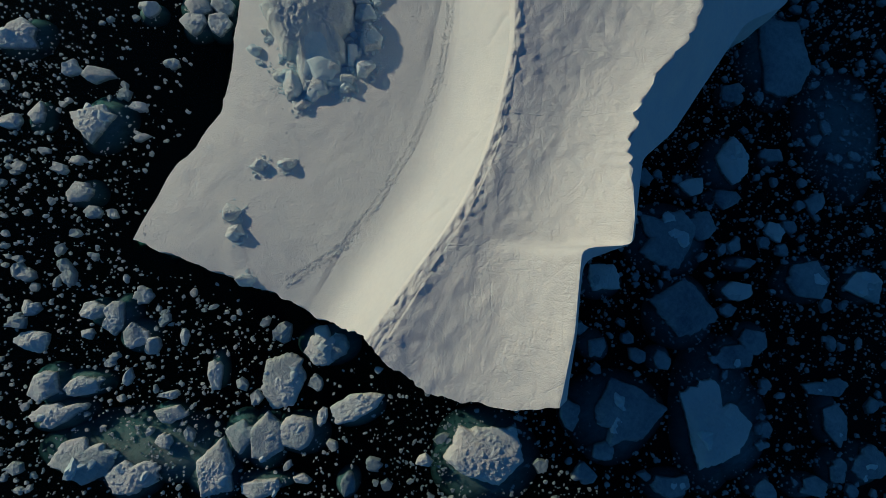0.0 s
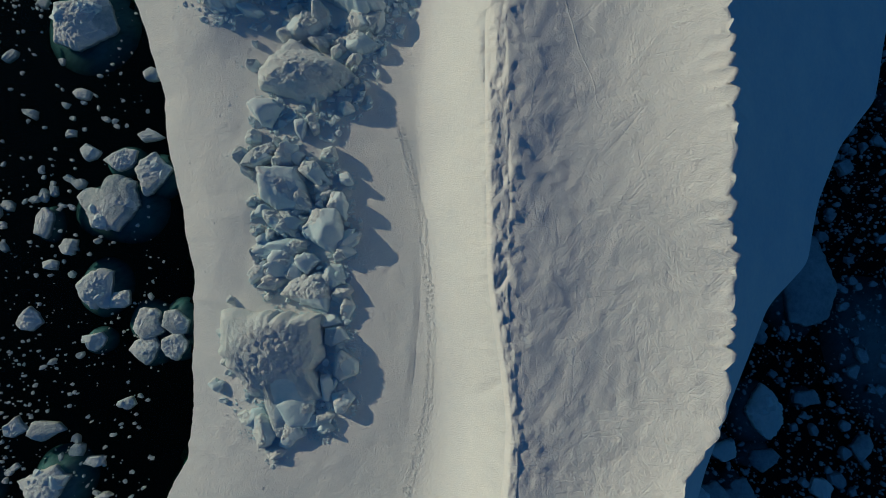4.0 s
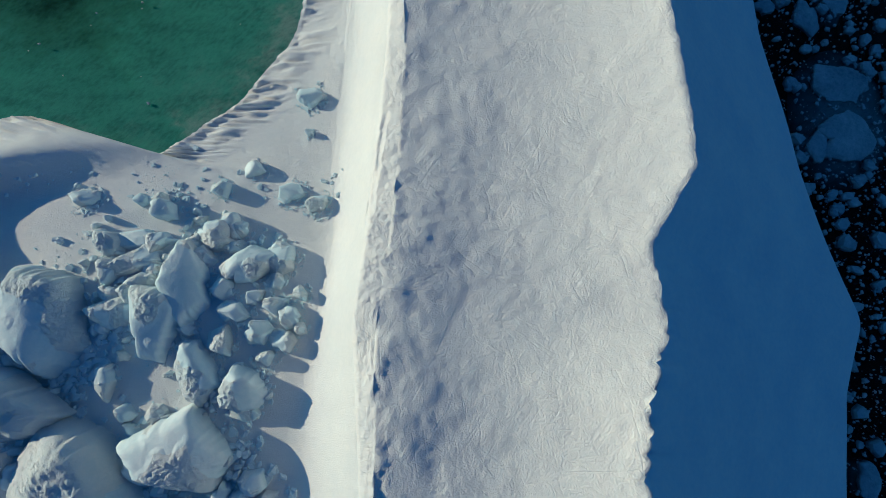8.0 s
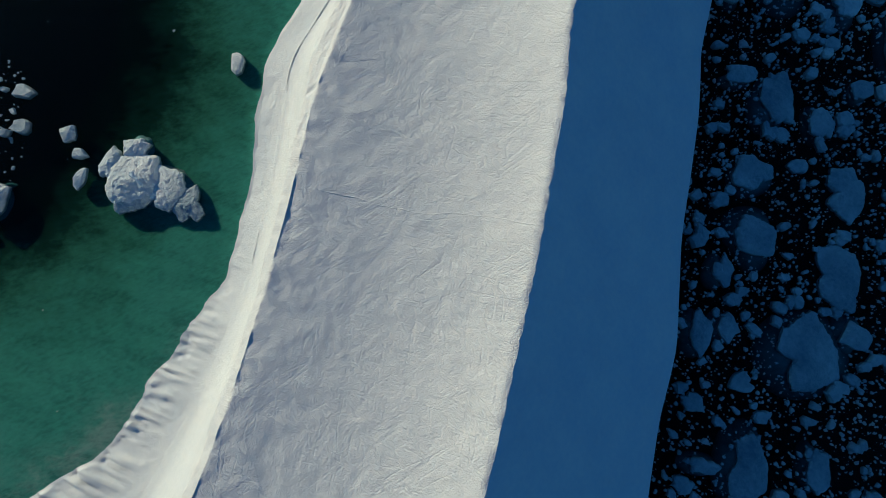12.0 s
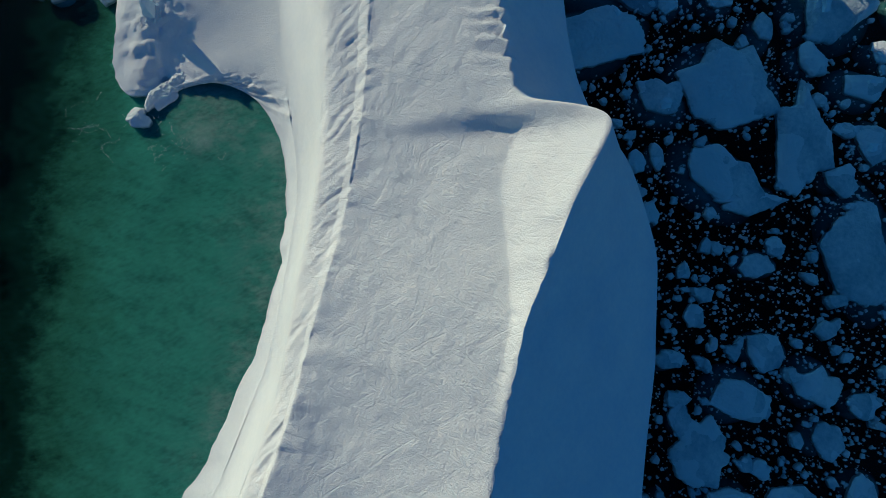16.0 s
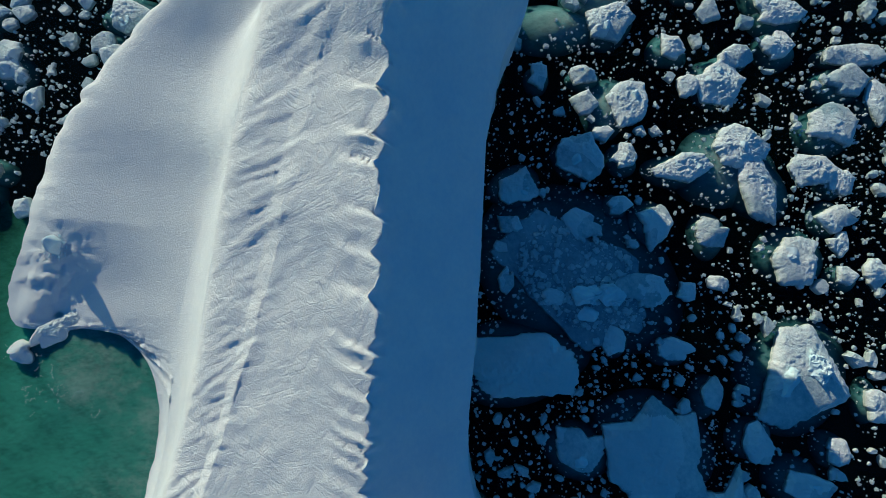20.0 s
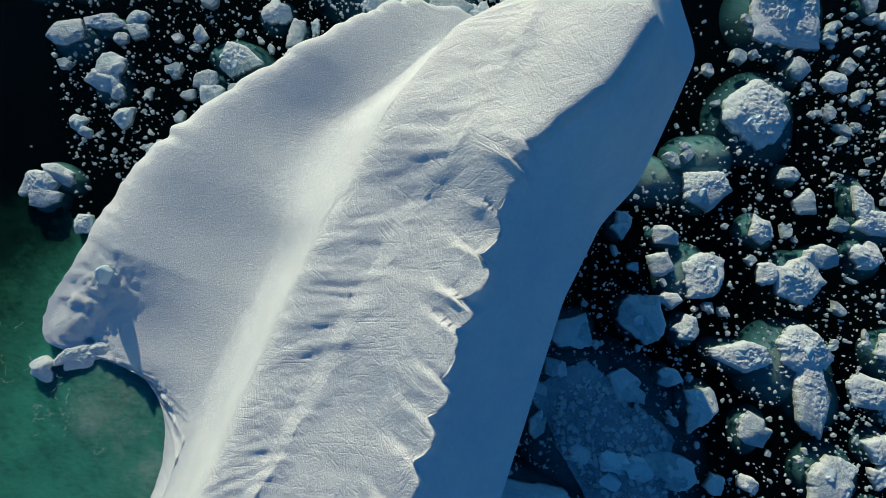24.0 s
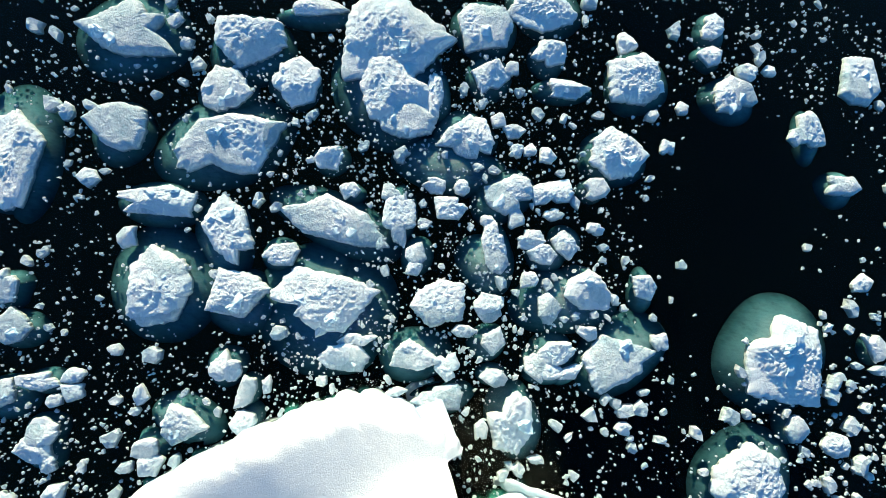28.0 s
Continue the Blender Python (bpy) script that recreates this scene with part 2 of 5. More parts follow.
FOOT_S = [
    (0, -9.6, -8.9, 5), (13.4, -11.4, 5.3, 5.8), (19.7, -12.2, 10.9, 5.8), (28.7, -14, 17.7, 6),
    (38.2, -17.3, 25.8, 6), (49.4, -21.8, 35.4, 6.2), (59.4, -26.6, 43.8, 6.2), (67.7, -30.8, 50.7, 6.2),
    (74.5, -35, 56.3, 6.2), (84.7, -40.4, 66.4, 6.2), (96.6, -46.9, 78.3, 6.2), (110.6, -50.7, 93.6, 6),
    (117.6, -52.7, 100.2, 3), (128.4, -56.4, 109.4, 2.8), (140.5, -59.8, 118.3, 2.5), (151.2, -63.1, 127.9, 2.3),
    (154.6, -64, 130.9, 2), (167.2, -68.1, 142.2, 2), (180.3, -73.4, 153.2, 2),
]
FOOT_N = [
    (193.8, -80.6, 163.5, 2), (202.9, -86.3, 171, 2), (210, -91.2, 177, 2), (220.3, -94.3, 188.2, 2),
    (230.6, -98.3, 197.6, 2), (245.2, -104.6, 209.8, 2), (259.6, -112.4, 219.6, 2), (269.7, -117.7, 225.8, 2),
    (277.3, -122, 229.3, 2), (281.6, -125.6, 231.7, 2.2), (287.2, -130.1, 234.8, 2.5), (292.8, -134.5, 237.9, 3),
    (299.2, -139.5, 242, 3.4), (310, -148.2, 249.1, 3.8), (314.3, -153.5, 249.5, 4.6), (323.2, -160.6, 257.6, 5),
    (329.9, -162.9, 267.7, 8.5), (335.4, -165.7, 273.1, 9.5), (345, -166.2, 277.6, 9.6), (352, -166.0, 280.2, 9),
]
BROW_S = [
    (0, -1.4, -6, 19.5), (14, -1.6, 8, 18.5), (18.8, -2.1, 12.5, 18.4), (26, -3.8, 18.9, 18),
    (33, -6.4, 25, 18), (38.8, -8.9, 30.1, 18), (52.4, -17.3, 40.8, 18), (60.2, -21.2, 47.5, 18),
    (66.7, -24.5, 52.9, 17.8), (72.3, -27.2, 57.8, 17.5), (80.5, -31.4, 65.5, 17.2), (91.5, -36.4, 76, 17),
    (105.3, -43.2, 89.8, 16.5), (107.9, -44.7, 92.2, 16), (116.9, -47.2, 101, 15.2), (125.2, -49.6, 108.4, 13.6),
    (135.3, -52.4, 116.5, 12), (145.2, -55.3, 125.2, 11), (159, -60.1, 137.5, 10.6), (169.4, -64.7, 146.5, 10.5),
    (178.4, -68.8, 153.9, 10.5),
]
BROW_N = [
    (190, -74.8, 162.9, 10.5), (202.5, -82, 173.3, 10.2), (208.3, -85.8, 178.2, 9.8), (218.2, -90.1, 188, 9.6),
    (222.1, -91.1, 192, 9.5), (230.8, -94.6, 199.9, 9.5), (243.3, -100.1, 210.4, 9.6), (257.6, -108.5, 220.6, 10),
    (263.2, -111.3, 224.6, 10.3), (272.6, -116.1, 230.6, 11), (278, -119.4, 234.1, 11.3), (281, -121.5, 236.2, 11.6),
    (285.2, -124.7, 239, 12), (289, -127.5, 241.3, 12.2), (295.2, -132.4, 245.1, 12.4), (304.4, -139.9, 250.7, 13),
    (311.6, -145.4, 255.5, 14.5), (320.3, -151.9, 261.6, 15.5), (326.1, -157, 266.6, 17), (331, -160.3, 271.2, 17.5),
    (335.3, -163.2, 274.7, 17.6), (344, -163.7, 278.2, 18.4), (352, -163.8, 280.8, 19),
]
SLAB_S = [
    (0, 0.8, -6.3, 20), (14.2, -0.4, 8.5, 18.8), (19.2, -1.1, 13.2, 18.7), (26.5, -2.9, 19.8, 18.3),
    (33.5, -5.7, 25.8, 18.2), (39.2, -8.4, 30.8, 18.2), (52.4, -15.7, 41.6, 18.2), (60.2, -19.1, 48.4, 18.2),
    (66.1, -22.1, 53.4, 18.1), (72.7, -25.6, 59.1, 18), (79.7, -29.2, 65.5, 18), (90.7, -34.8, 75.9, 18.4),
    (104.1, -40.6, 89.2, 18.2), (109.3, -42.6, 94.2, 16.8), (116.6, -44.4, 101.4, 16.2), (125.9, -47.1, 109.8, 14.6),
    (134.7, -49.9, 117, 13.2), (144.1, -52.8, 125.1, 12.6), (160.7, -59.4, 139.7, 12.2), (170.1, -63.7, 147.8, 12.2),
    (178.8, -67.8, 155, 12.3), (190, -73.3, 163.9, 12.3),
]
SLAB_N = [
    (203.1, -80.8, 174.8, 12), (208.6, -83.5, 180, 11.8), (217.9, -87.8, 188.8, 11.6), (223.3, -89.3, 194.4, 11.7),
    (231.3, -92.3, 201.8, 12), (242.8, -97.8, 211.4, 12.4), (256.3, -104.9, 222, 12.8), (264.2, -108.7, 228.1, 12.6),
    (272.5, -113.2, 234, 13), (277.5, -116.1, 237.6, 13.3), (280.3, -118.1, 239.7, 13.5), (284.3, -120.8, 242.7, 13.8),
    (287.8, -123.3, 245.2, 13.9), (293.7, -127.4, 249.4, 14.4), (302.2, -133.6, 255.6, 15.5), (303.5, -134.6, 256.3, 16.4),
    (311.7, -140.5, 262.1, 17.5), (320, -146.5, 267.9, 18.5), (325.6, -150.5, 271.6, 22), (332.1, -154.9, 276.4, 22.5),
    (336, -157.8, 279.2, 23.5), (344, -161.8, 282.6, 22.6), (352, -164.1, 284.9, 21.6),
]
CREST_S = [
    (0, 16.5, 0.1, 24), (7, 13.6, 6.2, 24.7), (12.6, 9.5, 12.9, 25.2), (13.6, 13.1, 15.6, 25.4), (17, 11.6, 18.2, 25.6), (28, 7.7, 25.2, 22.6),
    (34, 6.3, 31.4, 21.5), (41.8, 6.6, 40.3, 22.3), (54.3, 1.6, 52.2, 22.5), (60.4, -2, 57.4, 23.5),
    (65.5, -4.4, 62, 24.2), (70.7, -6.9, 66.6, 24.5), (78, -10.4, 72.7, 24.4), (88.9, -14.5, 82, 24.2),
    (104.7, -18, 96.1, 23.2), (112, -17.5, 103.4, 21), (119.4, -21.1, 110.3, 20.3), (127.3, -19.4, 119.5, 20.5),
    (132.5, -21.5, 125.2, 20), (139.7, -25.1, 132.7, 19.5), (164.8, -37.4, 155.9, 18.6), (173.3, -41.8, 163.5, 18.3),
    (180.8, -46, 170.4, 18.1), (189.2, -50.7, 178, 18),
]
CREST_N = [
    (206.6, -60.3, 192.2, 18), (213.4, -64.4, 197.1, 18), (221.9, -69, 203.7, 18), (230.7, -73.1, 211.5, 18),
    (236.8, -76.8, 217, 18), (246.2, -82.5, 224.9, 18), (256.8, -89.3, 234.3, 18), (266.6, -94.3, 244.7, 18),
    (270.8, -96.1, 250.5, 18), (273.6, -97.5, 254.5, 17.6), (275, -104.6, 248.9, 17.3), (281.6, -110.2, 252.4, 17.5),
    (285.3, -113.3, 254.6, 17.9), (290.1, -117.5, 257.2, 18.5), (298.2, -124.4, 261.6, 19.5), (304, -129.2, 264.6, 20.5),
    (311.4, -135.5, 268.2, 21), (318.6, -141.3, 272.4, 22), (326.4, -146.8, 275.8, 26), (334.8, -149.2, 283.5, 29),
    (340.6, -153.3, 287.8, 30), (352, -166.3, 290.2, 25.6),
]
LEE_S = [
    (0, 17.4, 0.9, 22), (7, 14.4, 6.5, 23), (12.6, 10.3, 13.2, 23.4), (13.6, 13.9, 15.9, 24), (17, 12.4, 18.5, 24), (28.3, 10.8, 26.8, 18.5),
    (34.8, 13.2, 35.2, 13), (52.1, 13.1, 55.3, 11), (57.4, 16.8, 63.4, 9), (65.5, 16.2, 72.7, 7),
    (73, 16.1, 81.3, 6), (81.9, 17.6, 89.6, 6), (107.1, 13.4, 106.8, 6), (116.9, 13.1, 116.3, 6),
    (125.2, 6.3, 124.4, 6), (132.7, -0.2, 133.2, 6), (138.9, -4.8, 140.6, 6), (147.8, -10.3, 149, 6),
    (167.4, -19.6, 168.5, 6), (176.8, -25.5, 177.2, 6), (184.1, -29.8, 185, 6),
]
LEE_N = [
    (195.9, -37.7, 195.1, 6), (215.8, -47.5, 209.3, 6), (224.9, -52.7, 215.7, 6), (235, -58.5, 225.4, 6),
    (242.9, -64.1, 232.5, 6), (255.4, -73, 244.1, 6), (265.1, -81.9, 253.5, 6), (269.9, -88.2, 256.8, 6.5),
    (272.9, -93, 258.5, 8), (276.7, -99.4, 258.8, 8), (281.1, -103.8, 260.3, 8.5), (286.2, -108.4, 263, 9),
    (292.4, -113.7, 266.7, 10), (303.2, -122.5, 272.5, 11), (317, -133.7, 279.6, 12), (331.2, -140.5, 285.6, 12.5),
    (337.7, -143.7, 290.7, 13), (340, -150.1, 295.1, 16), (346, -154.1, 297.2, 19), (352, -162.8, 293.4, 24),
]

# ---- plan of the loose ice: (x, y, half length, half width, turn) ----
FLOES_A = [
    (-49.9, -7, 3.2, 3, 37), (-66.4, -4.3, 3, 2.4, 37), (-54.1, -1.7, 2.1, 1.4, 37), (-57.5, -3.2, 1.4, 1.3, 37), (-49.2, 12.5, 1.9, 1.7, 37),
    (-46.2, 14.5, 1.7, 1.5, 127), (-55.4, 10.2, 1.7, 1.2, 37), (-44.8, -15.8, 2.2, 1.6, 37), (-41.6, -16.9, 1.4, 1, 37), (-56.5, -11, 1.7, 1.3, 127),
    (-58.5, -13.9, 1.4, 1.4, 37), (-46.8, -1.8, 1.2, 0.7, 37), (-47.3, 5.8, 1.1, 0.8, 37), (-47.8, -12.6, 1.1, 0.7, 37), (-7.2, -18.7, 3.6, 2.9, 127),
    (-5.4, -12, 2.9, 2.5, 37), (3.1, -16.1, 3.3, 1.7, 57), (-3.8, -26.4, 3.2, 2.2, 127), (-1, -23.4, 2.5, 2.4, 127), (-6.7, -28, 2.2, 2, 37),
]
FLOES_B = [
    (21.6, -10.7, 5.4, 4, 27), (-26.2, -26.2, 2.1, 1.9, 127), (-30.1, -25.8, 2.2, 1.6, 127), (-32.6, -26.8, 1.6, 1.4, 37), (-31.1, -37.5, 2.2, 2.1, 127),
    (-27.4, -35.2, 2.2, 1.4, 37), (-27.4, -39.6, 3.3, 1.7, 57), (-21.1, -41.9, 4, 3, 37), (-14.5, -40.1, 3.6, 2.4, 37), (-7, -33.5, 3.8, 2.8, 127),
    (-14.3, -34, 1.3, 1.3, 37), (-15.8, -31.1, 2.2, 1.1, 37), (-14.7, -23.5, 2.1, 1.1, 127), (-23.4, -25.6, 1.3, 1.1, 127), (-35.9, -34.3, 2.2, 1.4, 37),
    (9.5, -20.5, 1.2, 1, 37), (14.7, -16.4, 1.2, 0.9, 37), (8.3, -24.7, 1.6, 1.1, 127), (-0.5, -31.5, 3.2, 1.3, 37), (23, 66.2, 6, 3.8, 127),
]
FLOES_C = [
    (26.3, 46.6, 3.3, 2.6, 127), (24.9, 30.2, 4.1, 3.8, 127), (28, 34.9, 1.9, 1.9, 37), (32.8, 23.1, 4, 3.8, 37),
    (33.8, 5.2, 5.4, 4.9, 37), (45.8, 11, 7.5, 4.8, 127), (45.2, 37.7, 3.6, 2.6, 37), (53.6, 43.1, 2.8, 2.4, 37), (42.7, 22, 2.8, 1.9, 37),
    (37.8, 41.1, 1.4, 1.4, 37), (23.7, 39.1, 1.7, 1.3, 37), (28.8, 40.7, 2.1, 1.4, 37), (20.6, 55.3, 1.7, 1.6, 127), (40.5, 48.8, 1.6, 1.4, 127),
    (20.4, 19.4, 2.5, 2.2, 37), (27.6, 0.6, 2, 1.4, 127), (25.2, 10.4, 1.7, 1.6, 37), (30.8, 13.1, 1.4, 1.3, 127), (34.2, 14.9, 1.6, 1.3, 37),
]
FLOES_D = [
    (44.1, 25.5, 1.9, 1.6, 37), (56.3, 26.5, 3.6, 1.4, 37), (60.1, 22.9, 2.8, 1.9, 127), (67.9, 20.8, 2.8, 2.4, 37), (64.2, 17.7, 1.9, 1.6, 127),
    (62, 13.2, 2.2, 1.6, 37), (45, 1.1, 3.2, 1.6, 37), (34.3, -0.6, 1.6, 1.4, 37), (31, 50.9, 1.6, 1, 37), (38.7, 30.7, 1.5, 1.4, 37),
    (36.4, 34.2, 1.7, 0.8, 37), (56.6, 9, 1.6, 1.3, 37), (-81.8, 45.2, 4.7, 4.5, 25), (-88.2, 52.2, 2.3, 1.9, 65), (-63.9, 26, 4.1, 3.5, 115),
    (-61.5, 32.2, 2.6, 2, 115), (-66, 31.7, 2, 1.5, 25), (-58.8, 16, 3.2, 2.3, 115), (-55.5, 16.3, 1.5, 1.5, 25), (-47.8, 17.2, 1.9, 1.8, 115),
]
FLOES_E = [
    (-50.8, 15.6, 2.1, 2, 115), (-70.1, 30.4, 1.1, 1.1, 25), (-64.7, 36.5, 1.4, 0.9, 25), (-75.7, 36.8, 1.1, 0.8, 25), (-69.5, 43.9, 1.2, 1.1, 115),
    (-93.8, 59.8, 1.1, 1.1, 25), (-65.1, 18.7, 1.2, 1.2, 25), (-65.6, 15.6, 1, 0.9, 25), (-69.6, 19.6, 1.9, 1.1, 115), (-63.7, 8.3, 1.9, 1.5, 115),
    (6.5, 152, 4.1, 2.6, 7), (9.4, 144.1, 4.5, 3.8, 22), (5.9, 140.7, 1.9, 1.5, 112), (-8, 159.3, 1.5, 1.1, 22), (24.8, 98.7, 2.1, 1.4, 112),
    (-93.7, 150.6, 3.8, 3.8, 38), (-90.3, 152.9, 3, 2.7, 128), (-97.4, 154.1, 1.9, 1.7, 38), (-86.6, 153.8, 2.1, 1.7, 128), (-98.2, 150, 1.9, 1.3, 128),
]
FLOES_F = [
    (-105.2, 148.8, 1.1, 1.1, 38), (-102, 148, 1.1, 0.8, 38), (-99.5, 145.9, 1.3, 0.8, 128), (-104.6, 136.1, 2.7, 1.7, 128), (-35.3, 212.8, 2.9, 2.4, 38),
    (-29.5, 206.4, 3.2, 3, 38), (-23.9, 220.6, 3.8, 2.7, 128), (-16.9, 210.5, 4.5, 3, 128), (-13.1, 199, 4.7, 4.5, 128), (-9, 181.4, 4.7, 2.3, 128),
    (-23.6, 193.8, 1.7, 1.4, 128), (-25.8, 190.4, 2.7, 1.4, 128), (-29.3, 199.3, 1.9, 1.4, 128), (-2, 188.4, 2.7, 1.4, 128), (5.1, 181.7, 2.3, 1.9, 128),
    (-5.9, 170.9, 3.2, 2.9, 128), (2.1, 165.9, 2.4, 1.9, 128), (-1.2, 160.2, 2.7, 1.7, 128), (-14, 178, 1.9, 1.1, 38), (-14.4, 174.3, 1.4, 1.1, 38),
]
FLOES_G = [
    (-17.3, 189.5, 1.4, 1.4, 38), (-31.3, 218.5, 1.4, 1.1, 38), (-20.3, 183, 1.4, 1.2, 38), (-10, 205.8, 1.9, 1.9, 38), (-50.9, 238.9, 3.4, 2.9, 46),
    (-45.7, 245.2, 3, 2.6, 136), (-42.5, 242.9, 2.6, 2.1, 136), (-46.4, 222.7, 1.9, 1.3, 46), (-39.7, 223.8, 3.8, 2.1, 136), (-58.6, 241.8, 4.1, 3.3, 137),
    (-59.3, 250.3, 3.3, 2.8, 47), (-61.2, 257.3, 2.6, 2.4, 47), (-60.6, 276.1, 7.4, 4.5, 137), (-33, 225.7, 2.1, 1.5, 137), (-63.1, 242.7, 1.9, 1.3, 137),
    (-69.7, 265.1, 2.2, 1.5, 47), (-53.3, 259.2, 2.8, 2.2, 47), (-48.1, 254.9, 2.2, 1.9, 137), (-47.6, 261.8, 1.9, 1.6, 47), (-40.3, 253.5, 2.2, 1.9, 137),
]
FLOES_H = [
    (-69.6, 246.9, 2, 1.2, 47), (-32.1, 234.3, 1.6, 1.3, 47), (-39.8, 236.3, 1, 1, 47), (-31.2, 242.5, 5.9, 1.9, 137), (-76.8, 270.6, 4.5, 1.6, 47),
    (-56.3, 232, 2.6, 1.3, 137), (-51.7, 245.8, 1.3, 1.2, 47), (-53.6, 244.7, 1, 1, 47), (-97.2, 171.9, 1.6, 1, 137), (-88.9, 302.3, 5.9, 5.8, 47),
    (-101.5, 311, 3.3, 3, 137), (-89.5, 281, 6.3, 5.6, 47), (-77.1, 282.7, 6.6, 3.7, 130), (-76.6, 295.5, 3.1, 2.2, 47),
    (-84.4, 292.9, 2.4, 2.1, 137), (-92.5, 291.2, 2.1, 1.5, 137), (-99.6, 290.1, 2.2, 1.6, 47), (-95.3, 272.5, 3.3, 2.8, 47), (-115.1, 296.6, 2.8, 2.2, 137),
]
FLOES_I = [
    (-119.7, 293.7, 1.6, 1.3, 47), (-110.2, 302.7, 2.2, 1.9, 47), (-105.2, 295.5, 1.5, 1.3, 137), (-107.9, 291.3, 1.6, 1.6, 47), (-113.5, 279.6, 1.6, 1.2, 47),
    (-69.7, 282.7, 2.1, 2.1, 47), (-69.7, 290.4, 3.1, 2.6, 137), (-104.7, 283.9, 1.9, 1.5, 137), (-78.1, 301.4, 1.6, 1.5, 137), (-94.5, 319.4, 1.9, 1.5, 137),
    (-73.9, 288.7, 1.5, 1.3, 47), (-69.9, 268.7, 1.2, 1.2, 47), (-84.7, 259.3, 1.6, 1.2, 137), (-89.8, 265.7, 1.6, 1, 137), (-91.1, 263.2, 1.5, 1.3, 137),
    (-71.2, 253.7, 1.3, 1.3, 47), (-76.3, 256.9, 1, 0.9, 137), (-104.2, 299.8, 1.3, 1.1, 47), (-165, 223.4, 2.2, 1.1, 47), (-162.4, 221, 2.1, 1.5, 47),
]
FLOES_J = [
    (-170.8, 232.8, 1.5, 1.5, 47), (-157.7, 225.3, 1.2, 1.2, 47), (-170, 227.3, 1, 0.7, 47), (-176.3, 231.2, 2.2, 1.6, 47), (-118.7, 312.7, 3.5, 2.9, 60),
    (-119.6, 304.5, 3.5, 1.8, 60), (-112.4, 311.8, 4.4, 2.6, 0), (-114.4, 326.1, 3.1, 2.6, 60), (-131, 302.9, 3.3, 2.8, 150), (-127.8, 315.4, 3.3, 2.8, 150),
    (-118.8, 331.6, 3.3, 2.2, 60), (-131.9, 328.8, 3.3, 2.2, 60), (-142.8, 307, 3.3, 2.8, 60), (-127.9, 292.8, 2.9, 2.6, 60), (-137.7, 299.2, 1.8, 1.3, 60),
    (-140.7, 293.7, 1.8, 1.3, 150), (-127.7, 325.9, 2.2, 2.1, 60), (-135.2, 312.2, 2.1, 1.8, 60), (-107.3, 322.5, 1.8, 1.6, 150), (-110.7, 319.6, 2.9, 2.1, 60),
]
FLOES_K = [
    (-103.2, 318.7, 2.2, 1.8, 60), (-121.3, 334.8, 3.7, 1.5, 60), (-96.1, 315.7, 1.6, 1.3, 60), (-124.9, 298.2, 1.8, 1.6, 60), (-129.1, 297.2, 1.3, 1.2, 60),
    (-129.2, 311.1, 1.8, 1.3, 150), (-129.4, 318.4, 1.6, 1.2, 60), (-134.2, 297.1, 1.6, 1.5, 60), (-80.4, 309.2, 2.2, 1.5, 150), (-100.4, 317.3, 1.5, 1.5, 60),
    (-114, 333.6, 2.6, 1.5, 150), (-124.6, 279.6, 2.0, 1.4, 60), (-175.2, 248.7, 3.3, 2.2, 60), (-171.7, 244.1, 1.6, 1.5, 150),
    (-182.2, 236.7, 1.5, 1.1, 60), (-181.8, 234.2, 0.9, 0.9, 60), (-192, 248.8, 4.8, 4.8, 76), (-189.5, 258.3, 3.7, 3.3, 76), (-180.7, 255.2, 1.9, 1.9, 76),
]
FLOES_L = [
    (-186.7, 268.6, 5.9, 4.4, 76), (-178.8, 270.2, 3.1, 1.8, 76), (-180.4, 272.2, 2.1, 1, 76), (-182.6, 283.6, 3.3, 2.6, 76), (-176.9, 278.5, 3.7, 2.4, 76),
    (-176.1, 289.2, 1.9, 1.6, 76), (-180.5, 290, 1.9, 1.8, 76), (-179.7, 303.1, 2.8, 2.6, 76), (-178.5, 297.2, 1.8, 1.5, 166), (-174.3, 282.6, 1.8, 1.3, 166),
    (-171.7, 288.3, 1.6, 1, 76), (-178.4, 310.7, 2.1, 1.6, 166), (-183.4, 268.2, 1.6, 1.3, 166), (-173.4, 244, 1.8, 1.5, 76), (-178.1, 232.1, 2.2, 1.6, 76),
    (-184.1, 227.4, 2.7, 2.1, 76), (-184.4, 232.9, 2.4, 1.3, 76), (-191.8, 230.1, 2.6, 2.1, 76), (-191.8, 225, 2.1, 1.8, 76), (-197.1, 229.9, 2.1, 1.8, 166),
]
FLOES_M = [
    (-164.2, 220.3, 2.4, 1.6, 76), (-180, 244.5, 1.1, 0.9, 166), (-171.5, 226.9, 1, 0.9, 76), (-184.2, 237.1, 1.5, 1.1, 76), (-177.6, 259.9, 1, 0.7, 166),
    (-174.4, 232.6, 1, 1, 76), (-164.8, 326.6, 5.9, 5.2, 76), (-151.1, 317.6, 4.8, 4.4, 76), (-153.1, 329.8, 1.9, 1.8, 76), (-156.2, 325.3, 1.6, 1.6, 76),
    (-172.2, 339.9, 1.5, 1.3, 76), (-137.4, 319.9, 2.1, 1.6, 166), (-134.9, 327.9, 2.9, 1.5, 166), (-129.6, 320.1, 1.8, 1.6, 76), (-141.6, 318.9, 1.8, 1.3, 76),
    (-171.1, 310.6, 1.1, 1.1, 76), (-228, 250.7, 5.9, 4.1, 77), (-223.3, 266.2, 4.3, 3.7, 77), (-217.2, 261.3, 3.3, 2.8, 77), (-216, 271, 2.8, 2.8, 77),
]
